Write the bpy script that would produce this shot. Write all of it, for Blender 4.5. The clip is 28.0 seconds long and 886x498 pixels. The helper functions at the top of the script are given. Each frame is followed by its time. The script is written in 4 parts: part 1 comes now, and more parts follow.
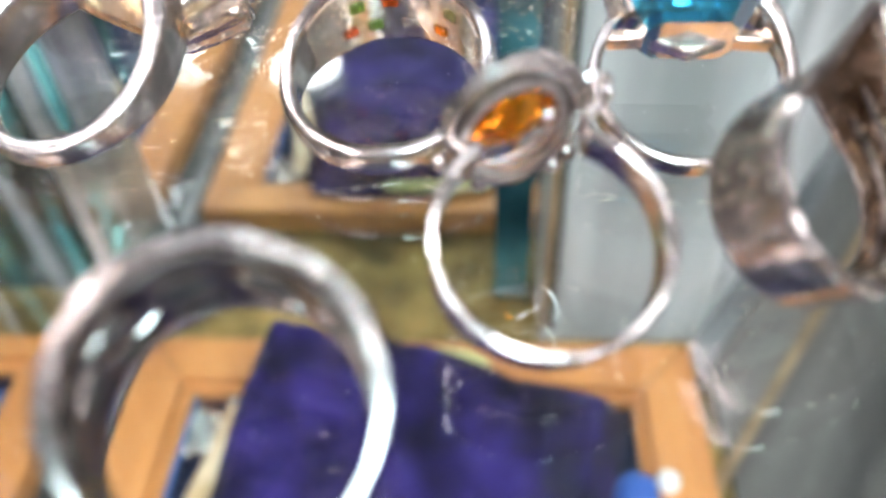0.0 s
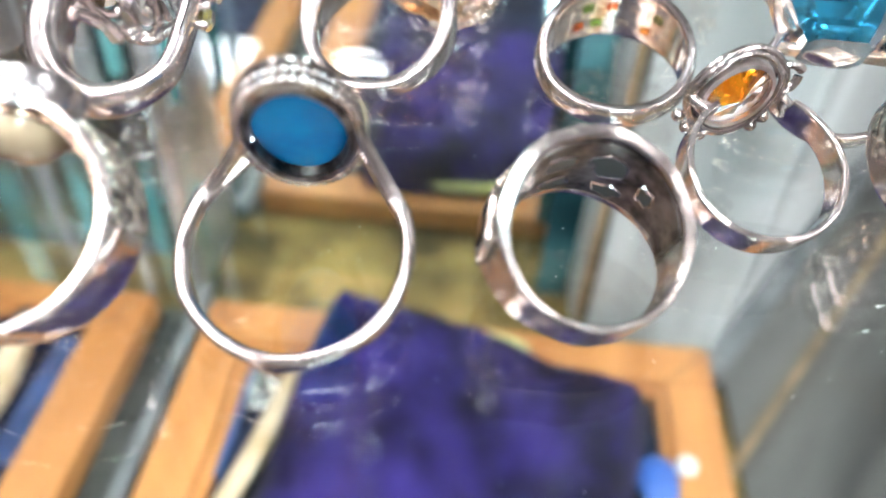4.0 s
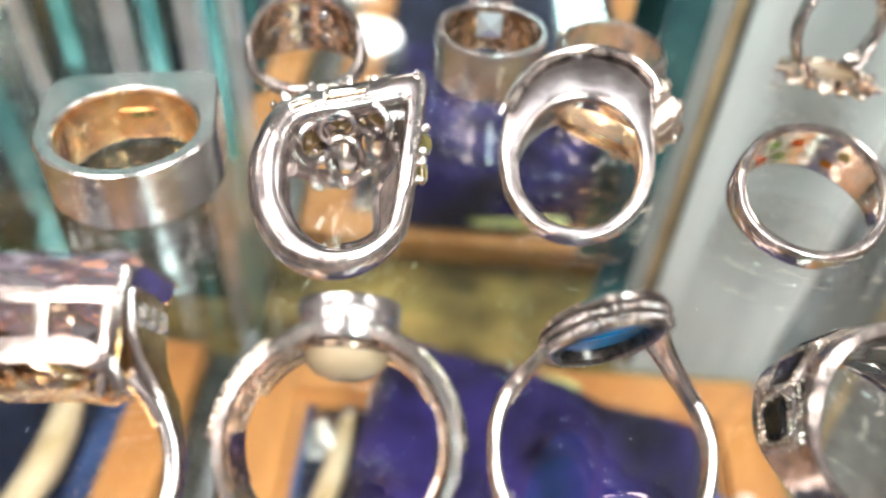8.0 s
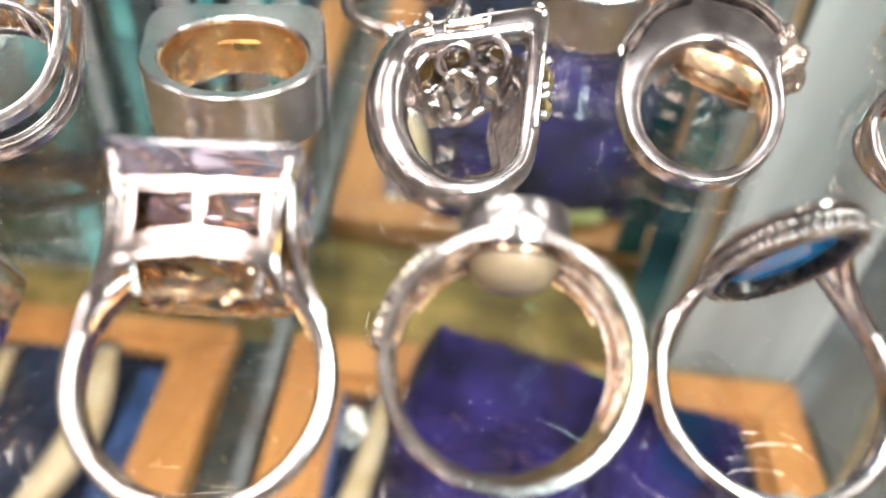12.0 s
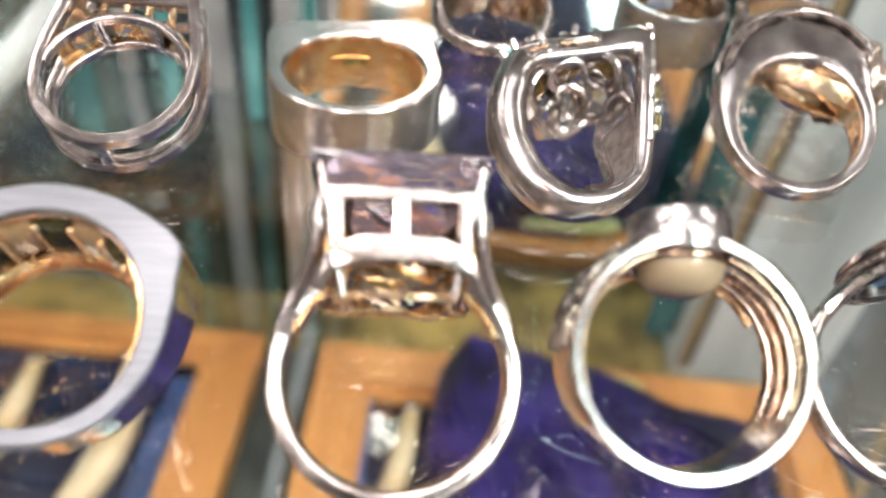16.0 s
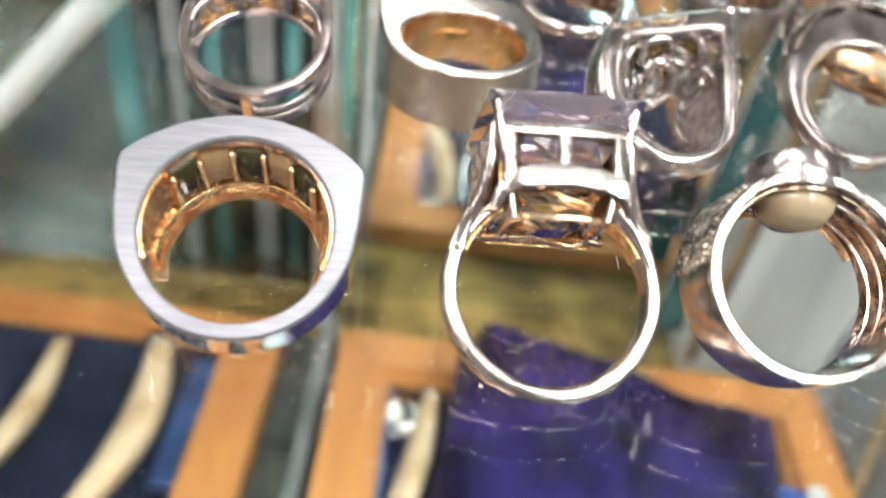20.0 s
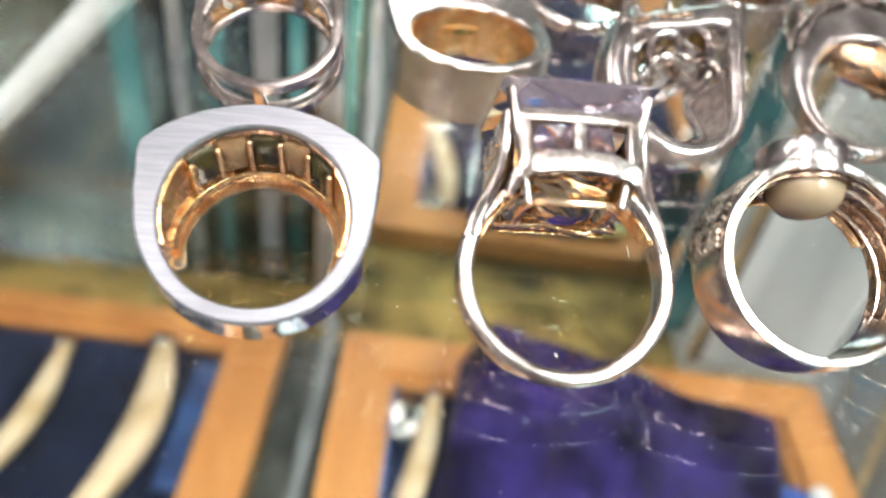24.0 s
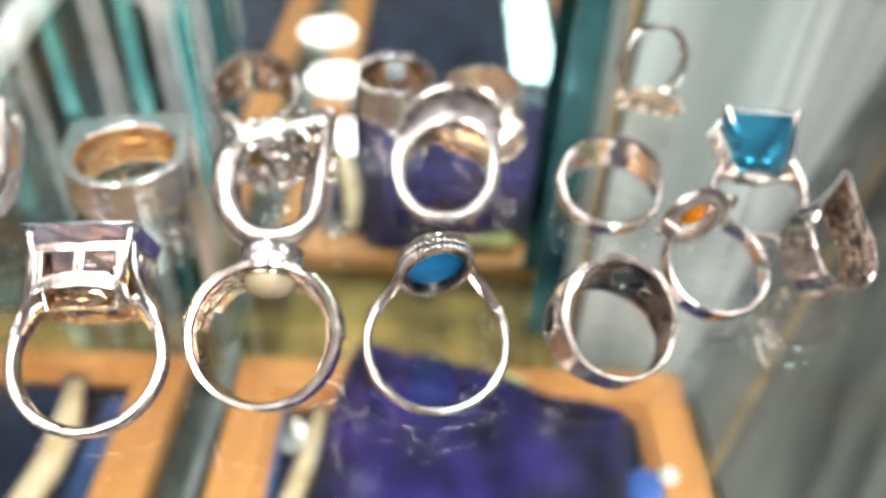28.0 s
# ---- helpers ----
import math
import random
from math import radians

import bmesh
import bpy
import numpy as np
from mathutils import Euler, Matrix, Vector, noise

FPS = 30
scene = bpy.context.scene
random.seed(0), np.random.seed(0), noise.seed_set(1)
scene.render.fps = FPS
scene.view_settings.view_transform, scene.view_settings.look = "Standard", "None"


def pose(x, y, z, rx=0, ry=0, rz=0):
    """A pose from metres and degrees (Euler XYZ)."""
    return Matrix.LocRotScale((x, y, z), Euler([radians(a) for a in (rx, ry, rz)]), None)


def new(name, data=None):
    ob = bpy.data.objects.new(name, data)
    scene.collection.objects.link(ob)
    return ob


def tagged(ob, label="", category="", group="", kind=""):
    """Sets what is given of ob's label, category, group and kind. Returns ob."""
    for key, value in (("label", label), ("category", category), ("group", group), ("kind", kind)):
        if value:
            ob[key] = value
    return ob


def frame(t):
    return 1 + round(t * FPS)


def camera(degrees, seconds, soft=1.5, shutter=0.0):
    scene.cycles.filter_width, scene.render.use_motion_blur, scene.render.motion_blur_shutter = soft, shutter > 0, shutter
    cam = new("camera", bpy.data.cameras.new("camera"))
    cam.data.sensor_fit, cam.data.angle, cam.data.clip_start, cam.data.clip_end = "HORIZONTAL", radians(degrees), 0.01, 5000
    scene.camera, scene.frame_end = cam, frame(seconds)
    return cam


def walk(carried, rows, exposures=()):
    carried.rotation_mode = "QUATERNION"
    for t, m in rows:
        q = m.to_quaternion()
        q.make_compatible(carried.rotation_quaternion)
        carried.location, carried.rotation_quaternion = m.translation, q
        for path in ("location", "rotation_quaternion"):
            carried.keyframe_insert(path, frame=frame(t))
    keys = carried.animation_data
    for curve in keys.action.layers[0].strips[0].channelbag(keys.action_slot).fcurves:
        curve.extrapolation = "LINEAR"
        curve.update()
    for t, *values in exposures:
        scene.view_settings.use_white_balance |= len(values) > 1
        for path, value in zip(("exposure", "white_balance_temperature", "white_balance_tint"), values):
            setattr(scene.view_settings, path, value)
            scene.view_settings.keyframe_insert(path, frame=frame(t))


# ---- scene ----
cam = camera(58.9, 28.0)
cam.data.dof.use_dof, cam.data.dof.focus_distance, cam.data.dof.aperture_fstop = True, 0.095, 14.0
# seconds, eye in metres, turn in degrees
PATH = [
    (0, 0.02600, 0.02600, 0.04800, 45.047, 2.124, 2.823),
    (0.5, 0.02179, 0.01980, 0.05012, 44.991, 1.282, 3.555),
    (1, 0.01777, 0.01118, 0.05388, 45.366, 0.708, 4.238),
    (1.5, 0.01521, 0.00561, 0.05568, 45.564, 0.329, 4.451),
    (2, 0.01434, 0.00161, 0.05673, 45.875, 0.006, 4.472),
    (2.5, 0.01490, 0.00017, 0.05634, 46.088, -0.403, 4.626),
    (3, 0.01377, -0.00128, 0.05856, 46.228, -0.595, 4.636),
    (3.5, 0.00536, -0.00293, 0.05891, 46.421, -1.756, 5.149),
    (4, -0.00134, -0.00593, 0.05936, 46.647, -2.642, 5.441),
    (4.5, -0.00663, -0.00643, 0.05887, 46.792, -2.781, 5.245),
    (6.5, -0.02401, -0.00697, 0.06152, 46.777, -2.848, 4.307),
    (7, -0.03028, -0.00623, 0.06315, 46.436, -3.217, 3.562),
    (7.5, -0.03391, -0.00052, 0.07007, 46.245, -3.214, 3.431),
    (8, -0.03560, 0.00391, 0.07440, 46.413, -3.077, 3.197),
    (8.5, -0.03370, 0.00726, 0.07788, 46.692, -2.481, 2.985),
    (9, -0.03391, 0.00946, 0.08119, 46.926, -2.359, 3.306),
    (9.5, -0.03427, 0.00990, 0.08090, 47.477, -2.385, 3.406),
    (10, -0.03608, 0.01014, 0.07864, 47.567, -2.230, 3.484),
    (10.5, -0.04031, 0.00786, 0.07438, 47.362, -2.312, 3.409),
    (11, -0.04288, 0.00635, 0.06923, 46.862, -2.561, 3.902),
    (11.5, -0.04577, 0.00503, 0.06678, 46.741, -3.271, 4.070),
    (12, -0.04988, 0.00019, 0.06321, 47.039, -4.087, 4.514),
    (12.5, -0.05295, -0.00404, 0.06172, 47.105, -4.460, 4.673),
    (13, -0.05773, -0.00818, 0.05822, 47.476, -4.748, 4.671),
    (13.5, -0.06183, -0.00968, 0.05994, 47.522, -4.527, 4.474),
    (15.5, -0.06559, -0.00559, 0.06421, 47.781, -4.551, 3.708),
    (16, -0.06749, -0.00466, 0.06461, 47.829, -4.855, 3.682),
    (16.5, -0.06983, -0.00538, 0.06367, 47.999, -5.452, 3.664),
    (17, -0.07293, -0.00686, 0.06205, 48.106, -5.786, 3.388),
    (17.5, -0.07612, -0.00833, 0.06228, 48.117, -6.010, 3.434),
    (18, -0.07781, -0.01094, 0.06170, 48.229, -6.221, 3.446),
    (18.5, -0.07819, -0.01300, 0.06244, 48.384, -6.235, 3.384),
    (19, -0.07929, -0.01613, 0.06353, 48.394, -6.422, 3.296),
    (19.5, -0.08228, -0.01819, 0.06403, 48.520, -6.696, 3.384),
    (20, -0.08455, -0.01909, 0.06337, 48.681, -6.898, 3.397),
    (20.5, -0.08866, -0.01897, 0.06299, 48.770, -7.341, 3.556),
    (21, -0.09541, -0.02112, 0.06136, 48.966, -8.159, 3.997),
    (21.5, -0.09806, -0.02260, 0.06243, 49.069, -8.411, 4.018),
    (23.5, -0.09561, -0.02201, 0.06171, 49.313, -7.722, 3.576),
    (24, -0.08605, -0.02124, 0.06214, 49.198, -6.831, 3.204),
    (24.5, -0.07525, -0.02176, 0.06532, 49.095, -5.926, 2.776),
    (25, -0.06482, -0.02116, 0.06894, 48.951, -4.832, 2.517),
    (25.5, -0.05637, -0.01901, 0.07196, 49.034, -3.996, 2.086),
    (26, -0.04657, -0.01834, 0.07872, 49.086, -3.888, 1.453),
    (26.5, -0.03935, -0.02024, 0.08253, 49.361, -3.572, 0.957),
    (27, -0.03034, -0.02515, 0.08951, 49.634, -3.026, 0.585),
    (27.5, -0.02380, -0.02951, 0.09138, 49.625, -2.778, 0.593),
    (28, -0.01900, -0.03600, 0.09800, 49.205, -2.120, 1.224),
]
walk(cam, [(t, pose(x, y, z, rx, ry, rz)) for t, x, y, z, rx, ry, rz in PATH], exposures=((0.0, 0.26, 5760, 16), (2.0, 0.47, 5710, 16), (4.0, 0.51, 5760, 15), (7.0, 0.31, 6150, 16), (10.0, 0.33, 6300, 15), (13.0, 0.09, 6300, 18), (17.0, 0.06, 6350, 18), (20.0, 0.11, 6250, 14), (25.0, 0.24, 6250, 16), (28.0, 0.31, 6150, 12)))

# ---- world and light ----
world = bpy.data.worlds.new("shop_air")
scene.world = world
world.use_nodes = True
world.node_tree.nodes["Background"].inputs[0].default_value = (0.85, 0.92, 1.0, 1)
world.node_tree.nodes["Background"].inputs[1].default_value = 0.05


# ---- materials ----
def material(name, colour, rough=0.4, metal=0.0, **more):
    m = bpy.data.materials.new(name)
    m.use_nodes = True
    b = m.node_tree.nodes["Principled BSDF"]
    b.inputs["Base Color"].default_value = (*colour, 1)
    b.inputs["Roughness"].default_value = rough
    b.inputs["Metallic"].default_value = metal
    for key, value in more.items():
        b.inputs[key.replace("_", " ")].default_value = value
    return m


def vary(m, scale, low, high, detail=4.0, stretch=(1, 1, 1), rough=None, bump=0.0, bump_scale=None, lo=0.35, hi=0.65, wave=0.0):
    """Noise between two colours, in the thing's own space, with a finer relief on top."""
    t = m.node_tree
    b = t.nodes["Principled BSDF"]
    coord = t.nodes.new("ShaderNodeTexCoord")
    mapping = t.nodes.new("ShaderNodeMapping")
    mapping.inputs["Scale"].default_value = stretch
    t.links.new(coord.outputs["Object"], mapping.inputs["Vector"])
    noise_node = t.nodes.new("ShaderNodeTexNoise")
    noise_node.inputs["Scale"].default_value = scale
    noise_node.inputs["Detail"].default_value = detail
    t.links.new(mapping.outputs["Vector"], noise_node.inputs["Vector"])
    ramp = t.nodes.new("ShaderNodeValToRGB")
    ramp.color_ramp.elements[0].position, ramp.color_ramp.elements[1].position = lo, hi
    ramp.color_ramp.elements[0].color, ramp.color_ramp.elements[1].color = (*low, 1), (*high, 1)
    t.links.new(noise_node.outputs["Fac"], ramp.inputs["Fac"])
    t.links.new(ramp.outputs["Color"], b.inputs["Base Color"])
    if rough:
        spread = t.nodes.new("ShaderNodeMapRange")
        spread.inputs["To Min"].default_value, spread.inputs["To Max"].default_value = rough
        fine = t.nodes.new("ShaderNodeTexNoise")
        fine.inputs["Scale"].default_value, fine.inputs["Detail"].default_value = scale * 2.3, 5
        t.links.new(mapping.outputs["Vector"], fine.inputs["Vector"])
        t.links.new(fine.outputs["Fac"], spread.inputs["Value"])
        t.links.new(spread.outputs["Result"], b.inputs["Roughness"])
    if bump:
        relief = t.nodes.new("ShaderNodeTexNoise")
        relief.inputs["Scale"].default_value, relief.inputs["Detail"].default_value = bump_scale or scale * 6, 4
        t.links.new(mapping.outputs["Vector"], relief.inputs["Vector"])
        node = t.nodes.new("ShaderNodeBump")
        node.inputs["Strength"].default_value, node.inputs["Distance"].default_value = bump, 0.0002
        if wave:
            slow = t.nodes.new("ShaderNodeTexNoise")
            slow.inputs["Scale"].default_value, slow.inputs["Detail"].default_value = 190, 2
            t.links.new(coord.outputs["Object"], slow.inputs["Vector"])
            under = t.nodes.new("ShaderNodeBump")
            under.inputs["Strength"].default_value, under.inputs["Distance"].default_value = wave, 0.0012
            t.links.new(slow.outputs["Fac"], under.inputs["Height"])
            t.links.new(under.outputs["Normal"], node.inputs["Normal"])
        t.links.new(relief.outputs["Fac"], node.inputs["Height"])
        t.links.new(node.outputs["Normal"], b.inputs["Normal"])
    return m


def metal(name, colour, low, high, scale=260, rough=(0.08, 0.3), bump=0.06, bump_scale=900, stretch=(1, 1, 1), wave=0.3):
    return vary(material(name, colour, 0.2, 1.0), scale, low, high, rough=rough, bump=bump, bump_scale=bump_scale, stretch=stretch, wave=wave)


def glass_like(name, colour, ior=1.6, rough=0.0, clear=0.92):
    return material(name, colour, rough, 0.0, Transmission_Weight=clear, IOR=ior)


SILVER = metal("polished_silver", (0.9, 0.84, 0.8), (0.46, 0.395, 0.37), (0.79, 0.715, 0.68), scale=210, rough=(0.09, 0.26), bump=0.05, bump_scale=1500, wave=0.11)
GLOSSY = metal("bright_silver", (0.9, 0.85, 0.82), (0.78, 0.72, 0.68), (0.94, 0.89, 0.86), rough=(0.05, 0.22), bump=0.05, wave=0.2)
WORN = metal("worn_silver", (0.8, 0.78, 0.75), (0.30, 0.255, 0.24), (0.56, 0.49, 0.46), scale=500, rough=(0.26, 0.52), bump=0.25, bump_scale=2200, wave=0.12)
AGED = metal("scuffed_silver", (0.7, 0.64, 0.6), (0.30, 0.255, 0.235), (0.62, 0.545, 0.51), scale=330, rough=(0.1, 0.32), bump=0.12, bump_scale=1500, wave=0.12)
BRUSHED = metal("brushed_silver", (0.8, 0.79, 0.77), (0.20, 0.21, 0.235), (0.265, 0.27, 0.295), scale=2600, rough=(0.42, 0.58), bump=0.05, bump_scale=3200, stretch=(0.05, 2.2, 0.8), wave=0.06)
SATIN = metal("satin_silver", (0.5, 0.47, 0.46), (0.50, 0.46, 0.45), (0.64, 0.595, 0.58), scale=160, rough=(0.17, 0.28), bump=0.012, bump_scale=2800, wave=0.02)
SHEEN = metal("bright_satin_silver", (0.9, 0.87, 0.84), (0.36, 0.315, 0.30), (0.64, 0.575, 0.55), scale=190, rough=(0.14, 0.32), bump=0.05, bump_scale=1700, wave=0.07)
# oxide on the onyx ring, painted shade in the turquoise bezel and recesses
OXIDE_SHADE = metal("oxidised_and_shaded_silver", (0.3, 0.27, 0.25), (0.025, 0.02, 0.018), (0.22, 0.18, 0.16), scale=420, rough=(0.25, 0.5), bump=0.5, bump_scale=1100)
GILT = metal("gilt_silver", (0.95, 0.66, 0.34), (0.80, 0.50, 0.27), (0.95, 0.72, 0.49), rough=(0.12, 0.34), bump=0.15, bump_scale=1200)
TEXTURED_GILT = metal("grainy_gilt", (0.9, 0.55, 0.22), (0.70, 0.40, 0.16), (0.95, 0.70, 0.42), scale=900, rough=(0.12, 0.35), bump=0.6, bump_scale=1400)
ROSE = metal("warm_silver", (0.92, 0.78, 0.66), (0.82, 0.66, 0.53), (0.96, 0.85, 0.76), rough=(0.1, 0.3), bump=0.1, bump_scale=1300)
# metal that puts the gilt's reflection into the clear stone's lower facets
GILT_GLINT = metal("gilt_glint_facets", (0.95, 0.8, 0.62), (0.80, 0.63, 0.44), (0.97, 0.87, 0.73), scale=420, rough=(0.03, 0.12), bump=0.0, wave=0.02)
# uneven brown for ring linings, ridges, a slot and petals
BROWN_SILVER = metal("brown_silver", (0.5, 0.36, 0.26), (0.24, 0.15, 0.095), (0.56, 0.41, 0.31), scale=300, rough=(0.14, 0.36), bump=0.1, bump_scale=1200)
MARCASITE = metal("marcasite", (0.35, 0.31, 0.26), (0.10, 0.085, 0.07), (0.70, 0.63, 0.54), scale=700, rough=(0.12, 0.35), bump=0.8, bump_scale=900)
TURQUOISE = vary(material("turquoise", (0.01, 0.25, 0.5), 0.18, 0, Coat_Weight=0.1), 160, (0.002, 0.10, 0.28), (0.004, 0.17, 0.38), rough=(0.16, 0.3))
CREAM = vary(material("cream_stone", (0.6, 0.44, 0.26), 0.2, 0, Coat_Weight=0.3), 90, (0.12, 0.078, 0.036), (0.35, 0.265, 0.17), rough=(0.12, 0.3), lo=0.3, hi=0.7)
ONYX = material("onyx", (0.006, 0.006, 0.007), 0.08)
AMBER = glass_like("amber_stone", (0.95, 0.30, 0.006), 1.6, 0.01, 0.94)
LILAC = glass_like("lilac_crystal", (0.91, 0.78, 0.94), 1.6, 0.01, 0.95)
CRYSTAL = glass_like("clear_crystal", (0.93, 0.87, 0.80), 1.7)
CHAMPAGNE = glass_like("champagne_crystal", (0.95, 0.78, 0.56), 1.65, 0.02, 0.9)
SMOKE = glass_like("smoky_crystal", (0.30, 0.25, 0.07), 1.6, 0.02, 0.65)
OLIVE_STONE = glass_like("olive_quartz", (0.06, 0.05, 0.016), 1.6, 0.02, 0.5)
HONEY = glass_like("honey_quartz", (0.50, 0.31, 0.15), 1.6, 0.02, 0.6)
DARK_TOPAZ = glass_like("dark_topaz", (0.16, 0.09, 0.025), 1.6, 0.02, 0.55)
GREEN = glass_like("green_crystal", (0.30, 0.52, 0.10), 1.62, 0.02, 0.85)
RED = glass_like("red_crystal", (0.95, 0.16, 0.02), 1.62)
PALE_BLUE = glass_like("pale_blue_crystal", (0.70, 0.84, 0.90), 1.6, 0.01, 0.7)
AQUA = glass_like("aqua_crystal", (0.05, 0.34, 0.55), 1.6)
SHELF = material("shelf_glass", (0.93, 0.985, 0.97), 0.0, 0.0, Transmission_Weight=1.0, IOR=1.82)
MIRROR = vary(material("mirror_silvering", (0.8, 0.86, 0.85), 0.02, 1.0), 14, (0.76, 0.83, 0.81), (0.86, 0.91, 0.89), rough=(0.01, 0.05))
SIDE_MIRROR = vary(material("old_mirror_silvering", (0.35, 0.42, 0.41), 0.1, 1.0), 11, (0.08, 0.115, 0.108), (0.27, 0.33, 0.315), detail=6, rough=(0.10, 0.34))
WOOD = vary(material("honey_wood", (0.5, 0.25, 0.09), 0.42), 38, (0.38, 0.145, 0.035), (0.60, 0.27, 0.075), detail=7, stretch=(1, 0.16, 1), rough=(0.3, 0.5), bump=0.25, bump_scale=300, lo=0.3, hi=0.7)
VELVET = vary(material("violet_velvet", (0.07, 0.03, 0.26), 0.9, 0, Sheen_Weight=0.06, Sheen_Roughness=0.4, Specular_IOR_Level=0.15), 34, (0.0022, 0.0015, 0.015), (0.030, 0.0185, 0.132), detail=8, bump=0.7, bump_scale=900, lo=0.40, hi=0.68)
NAVY = vary(material("navy_velvet", (0.02, 0.03, 0.09), 0.9, 0, Specular_IOR_Level=0.1), 45, (0.002, 0.0035, 0.012), (0.018, 0.027, 0.062), detail=6, bump=0.5, bump_scale=900)
BONE = vary(material("pale_horn", (0.7, 0.55, 0.33), 0.38), 60, (0.50, 0.35, 0.17), (0.72, 0.58, 0.38), rough=(0.3, 0.5))
OLIVE = vary(material("olive_lining", (0.22, 0.15, 0.05), 0.85, 0, Specular_IOR_Level=0.15), 30, (0.055, 0.040, 0.013), (0.34, 0.235, 0.072), detail=6, bump=0.4, bump_scale=500)
BACK_GREY = vary(material("grey_back_board", (0.3, 0.32, 0.31), 0.5), 14, (0.21, 0.225, 0.22), (0.46, 0.475, 0.46), detail=5, stretch=(2, 1, 0.25), rough=(0.35, 0.6), bump=0.1, bump_scale=400)
GREY = vary(material("grey_panel", (0.55, 0.57, 0.56), 0.5), 14, (0.28, 0.30, 0.295), (0.67, 0.68, 0.66), detail=5, stretch=(2, 2, 0.22), rough=(0.35, 0.6), bump=0.1, bump_scale=400)
DARK = vary(material("near_black", (0.02, 0.025, 0.022), 0.5), 60, (0.010, 0.014, 0.012), (0.05, 0.055, 0.045))
STEEL = metal("anodised_strip", (0.55, 0.58, 0.58), (0.42, 0.46, 0.46), (0.66, 0.70, 0.70), scale=60, rough=(0.25, 0.4), bump=0.05, bump_scale=500)
BRASS = vary(material("brown_edging", (0.3, 0.2, 0.1), 0.45), 60, (0.15, 0.10, 0.045), (0.28, 0.195, 0.10), rough=(0.3, 0.5))
# one grey for the gap rail and the painted shadow under the panel
RAIL_SHADOW_GREY = vary(material("rail_and_shadow_grey", (0.1, 0.11, 0.11), 0.5), 40, (0.07, 0.08, 0.08), (0.17, 0.18, 0.18), rough=(0.3, 0.6))
BOARD = vary(material("floor_board", (0.16, 0.16, 0.14), 0.5), 12, (0.020, 0.020, 0.018), (0.125, 0.122, 0.108), detail=6, stretch=(0.35, 4.0, 1), rough=(0.3, 0.6), bump=0.1, bump_scale=300)
DEEP_TEAL = vary(material("deep_teal_edge", (0.04, 0.13, 0.14), 0.25, 0.4), 40, (0.008, 0.035, 0.042), (0.05, 0.16, 0.17), rough=(0.15, 0.3))
PLASTER = vary(material("shop_wall", (0.2, 0.19, 0.18), 0.8), 2, (0.16, 0.152, 0.145), (0.30, 0.285, 0.27))
CEILING_PAINT = vary(material("ceiling_paint", (0.75, 0.74, 0.72), 0.8), 2, (0.27, 0.265, 0.26), (0.37, 0.362, 0.355))
WHITE = vary(material("white_enamel", (0.8, 0.8, 0.78), 0.35), 30, (0.72, 0.72, 0.70), (0.85, 0.85, 0.83))
SKY_BLUE = vary(material("sky_blue_enamel", (0.06, 0.2, 0.62), 0.3), 60, (0.03, 0.09, 0.36), (0.07, 0.18, 0.55))
PLAQUE_BLUE = vary(material("dark_blue_enamel", (0.03, 0.09, 0.25), 0.35), 40, (0.012, 0.035, 0.11), (0.045, 0.105, 0.28), detail=6)
JADE = vary(material("jade", (0.30, 0.36, 0.10), 0.35), 60, (0.40, 0.40, 0.10), (0.58, 0.58, 0.24))
PEARL = vary(material("pearl", (0.75, 0.72, 0.68), 0.2, 0, Coat_Weight=0.6), 300, (0.66, 0.63, 0.60), (0.82, 0.80, 0.77), rough=(0.15, 0.3))
TEAL = vary(material("teal_glass_edge", (0.2, 0.6, 0.56), 0.2, 0.7), 30, (0.06, 0.30, 0.30), (0.30, 0.70, 0.66), rough=(0.1, 0.3))


def specks(m, scale=900.0, near=0.09):
    """Dust and short scratches: rougher spots on a clear pane."""
    t = m.node_tree
    b = t.nodes["Principled BSDF"]
    coord = t.nodes.new("ShaderNodeTexCoord")
    cells = t.nodes.new("ShaderNodeTexVoronoi")
    cells.inputs["Scale"].default_value = scale
    thin = t.nodes.new("ShaderNodeMath")
    thin.operation, thin.inputs[1].default_value = "LESS_THAN", near
    mapping = t.nodes.new("ShaderNodeMapping")
    mapping.inputs["Rotation"].default_value, mapping.inputs["Scale"].default_value = (0, 0, 0.6), (1, 0.06, 1)
    lines = t.nodes.new("ShaderNodeTexVoronoi")
    lines.inputs["Scale"].default_value = scale * 0.55
    fine = t.nodes.new("ShaderNodeMath")
    fine.operation, fine.inputs[1].default_value = "LESS_THAN", near * 0.55
    both = t.nodes.new("ShaderNodeMath")
    both.operation = "MAXIMUM"
    amount = t.nodes.new("ShaderNodeMath")
    amount.operation, amount.inputs[1].default_value = "MULTIPLY", 0.4
    t.links.new(coord.outputs["Object"], cells.inputs["Vector"])
    t.links.new(coord.outputs["Object"], mapping.inputs["Vector"])
    t.links.new(mapping.outputs["Vector"], lines.inputs["Vector"])
    t.links.new(cells.outputs["Distance"], thin.inputs[0])
    t.links.new(lines.outputs["Distance"], fine.inputs[0])
    t.links.new(thin.outputs[0], both.inputs[0])
    t.links.new(fine.outputs[0], both.inputs[1])
    t.links.new(both.outputs[0], amount.inputs[0])
    t.links.new(amount.outputs[0], b.inputs["Roughness"])


specks(SHELF, 380.0, 0.030)


def glow(name, colour, strength):
    m = bpy.data.materials.new(name)
    m.use_nodes = True
    b = m.node_tree.nodes["Principled BSDF"]
    b.inputs["Base Color"].default_value = (0.8, 0.8, 0.8, 1)
    b.inputs["Emission Color"].default_value = (*colour, 1)
    b.inputs["Emission Strength"].default_value = strength
    return m


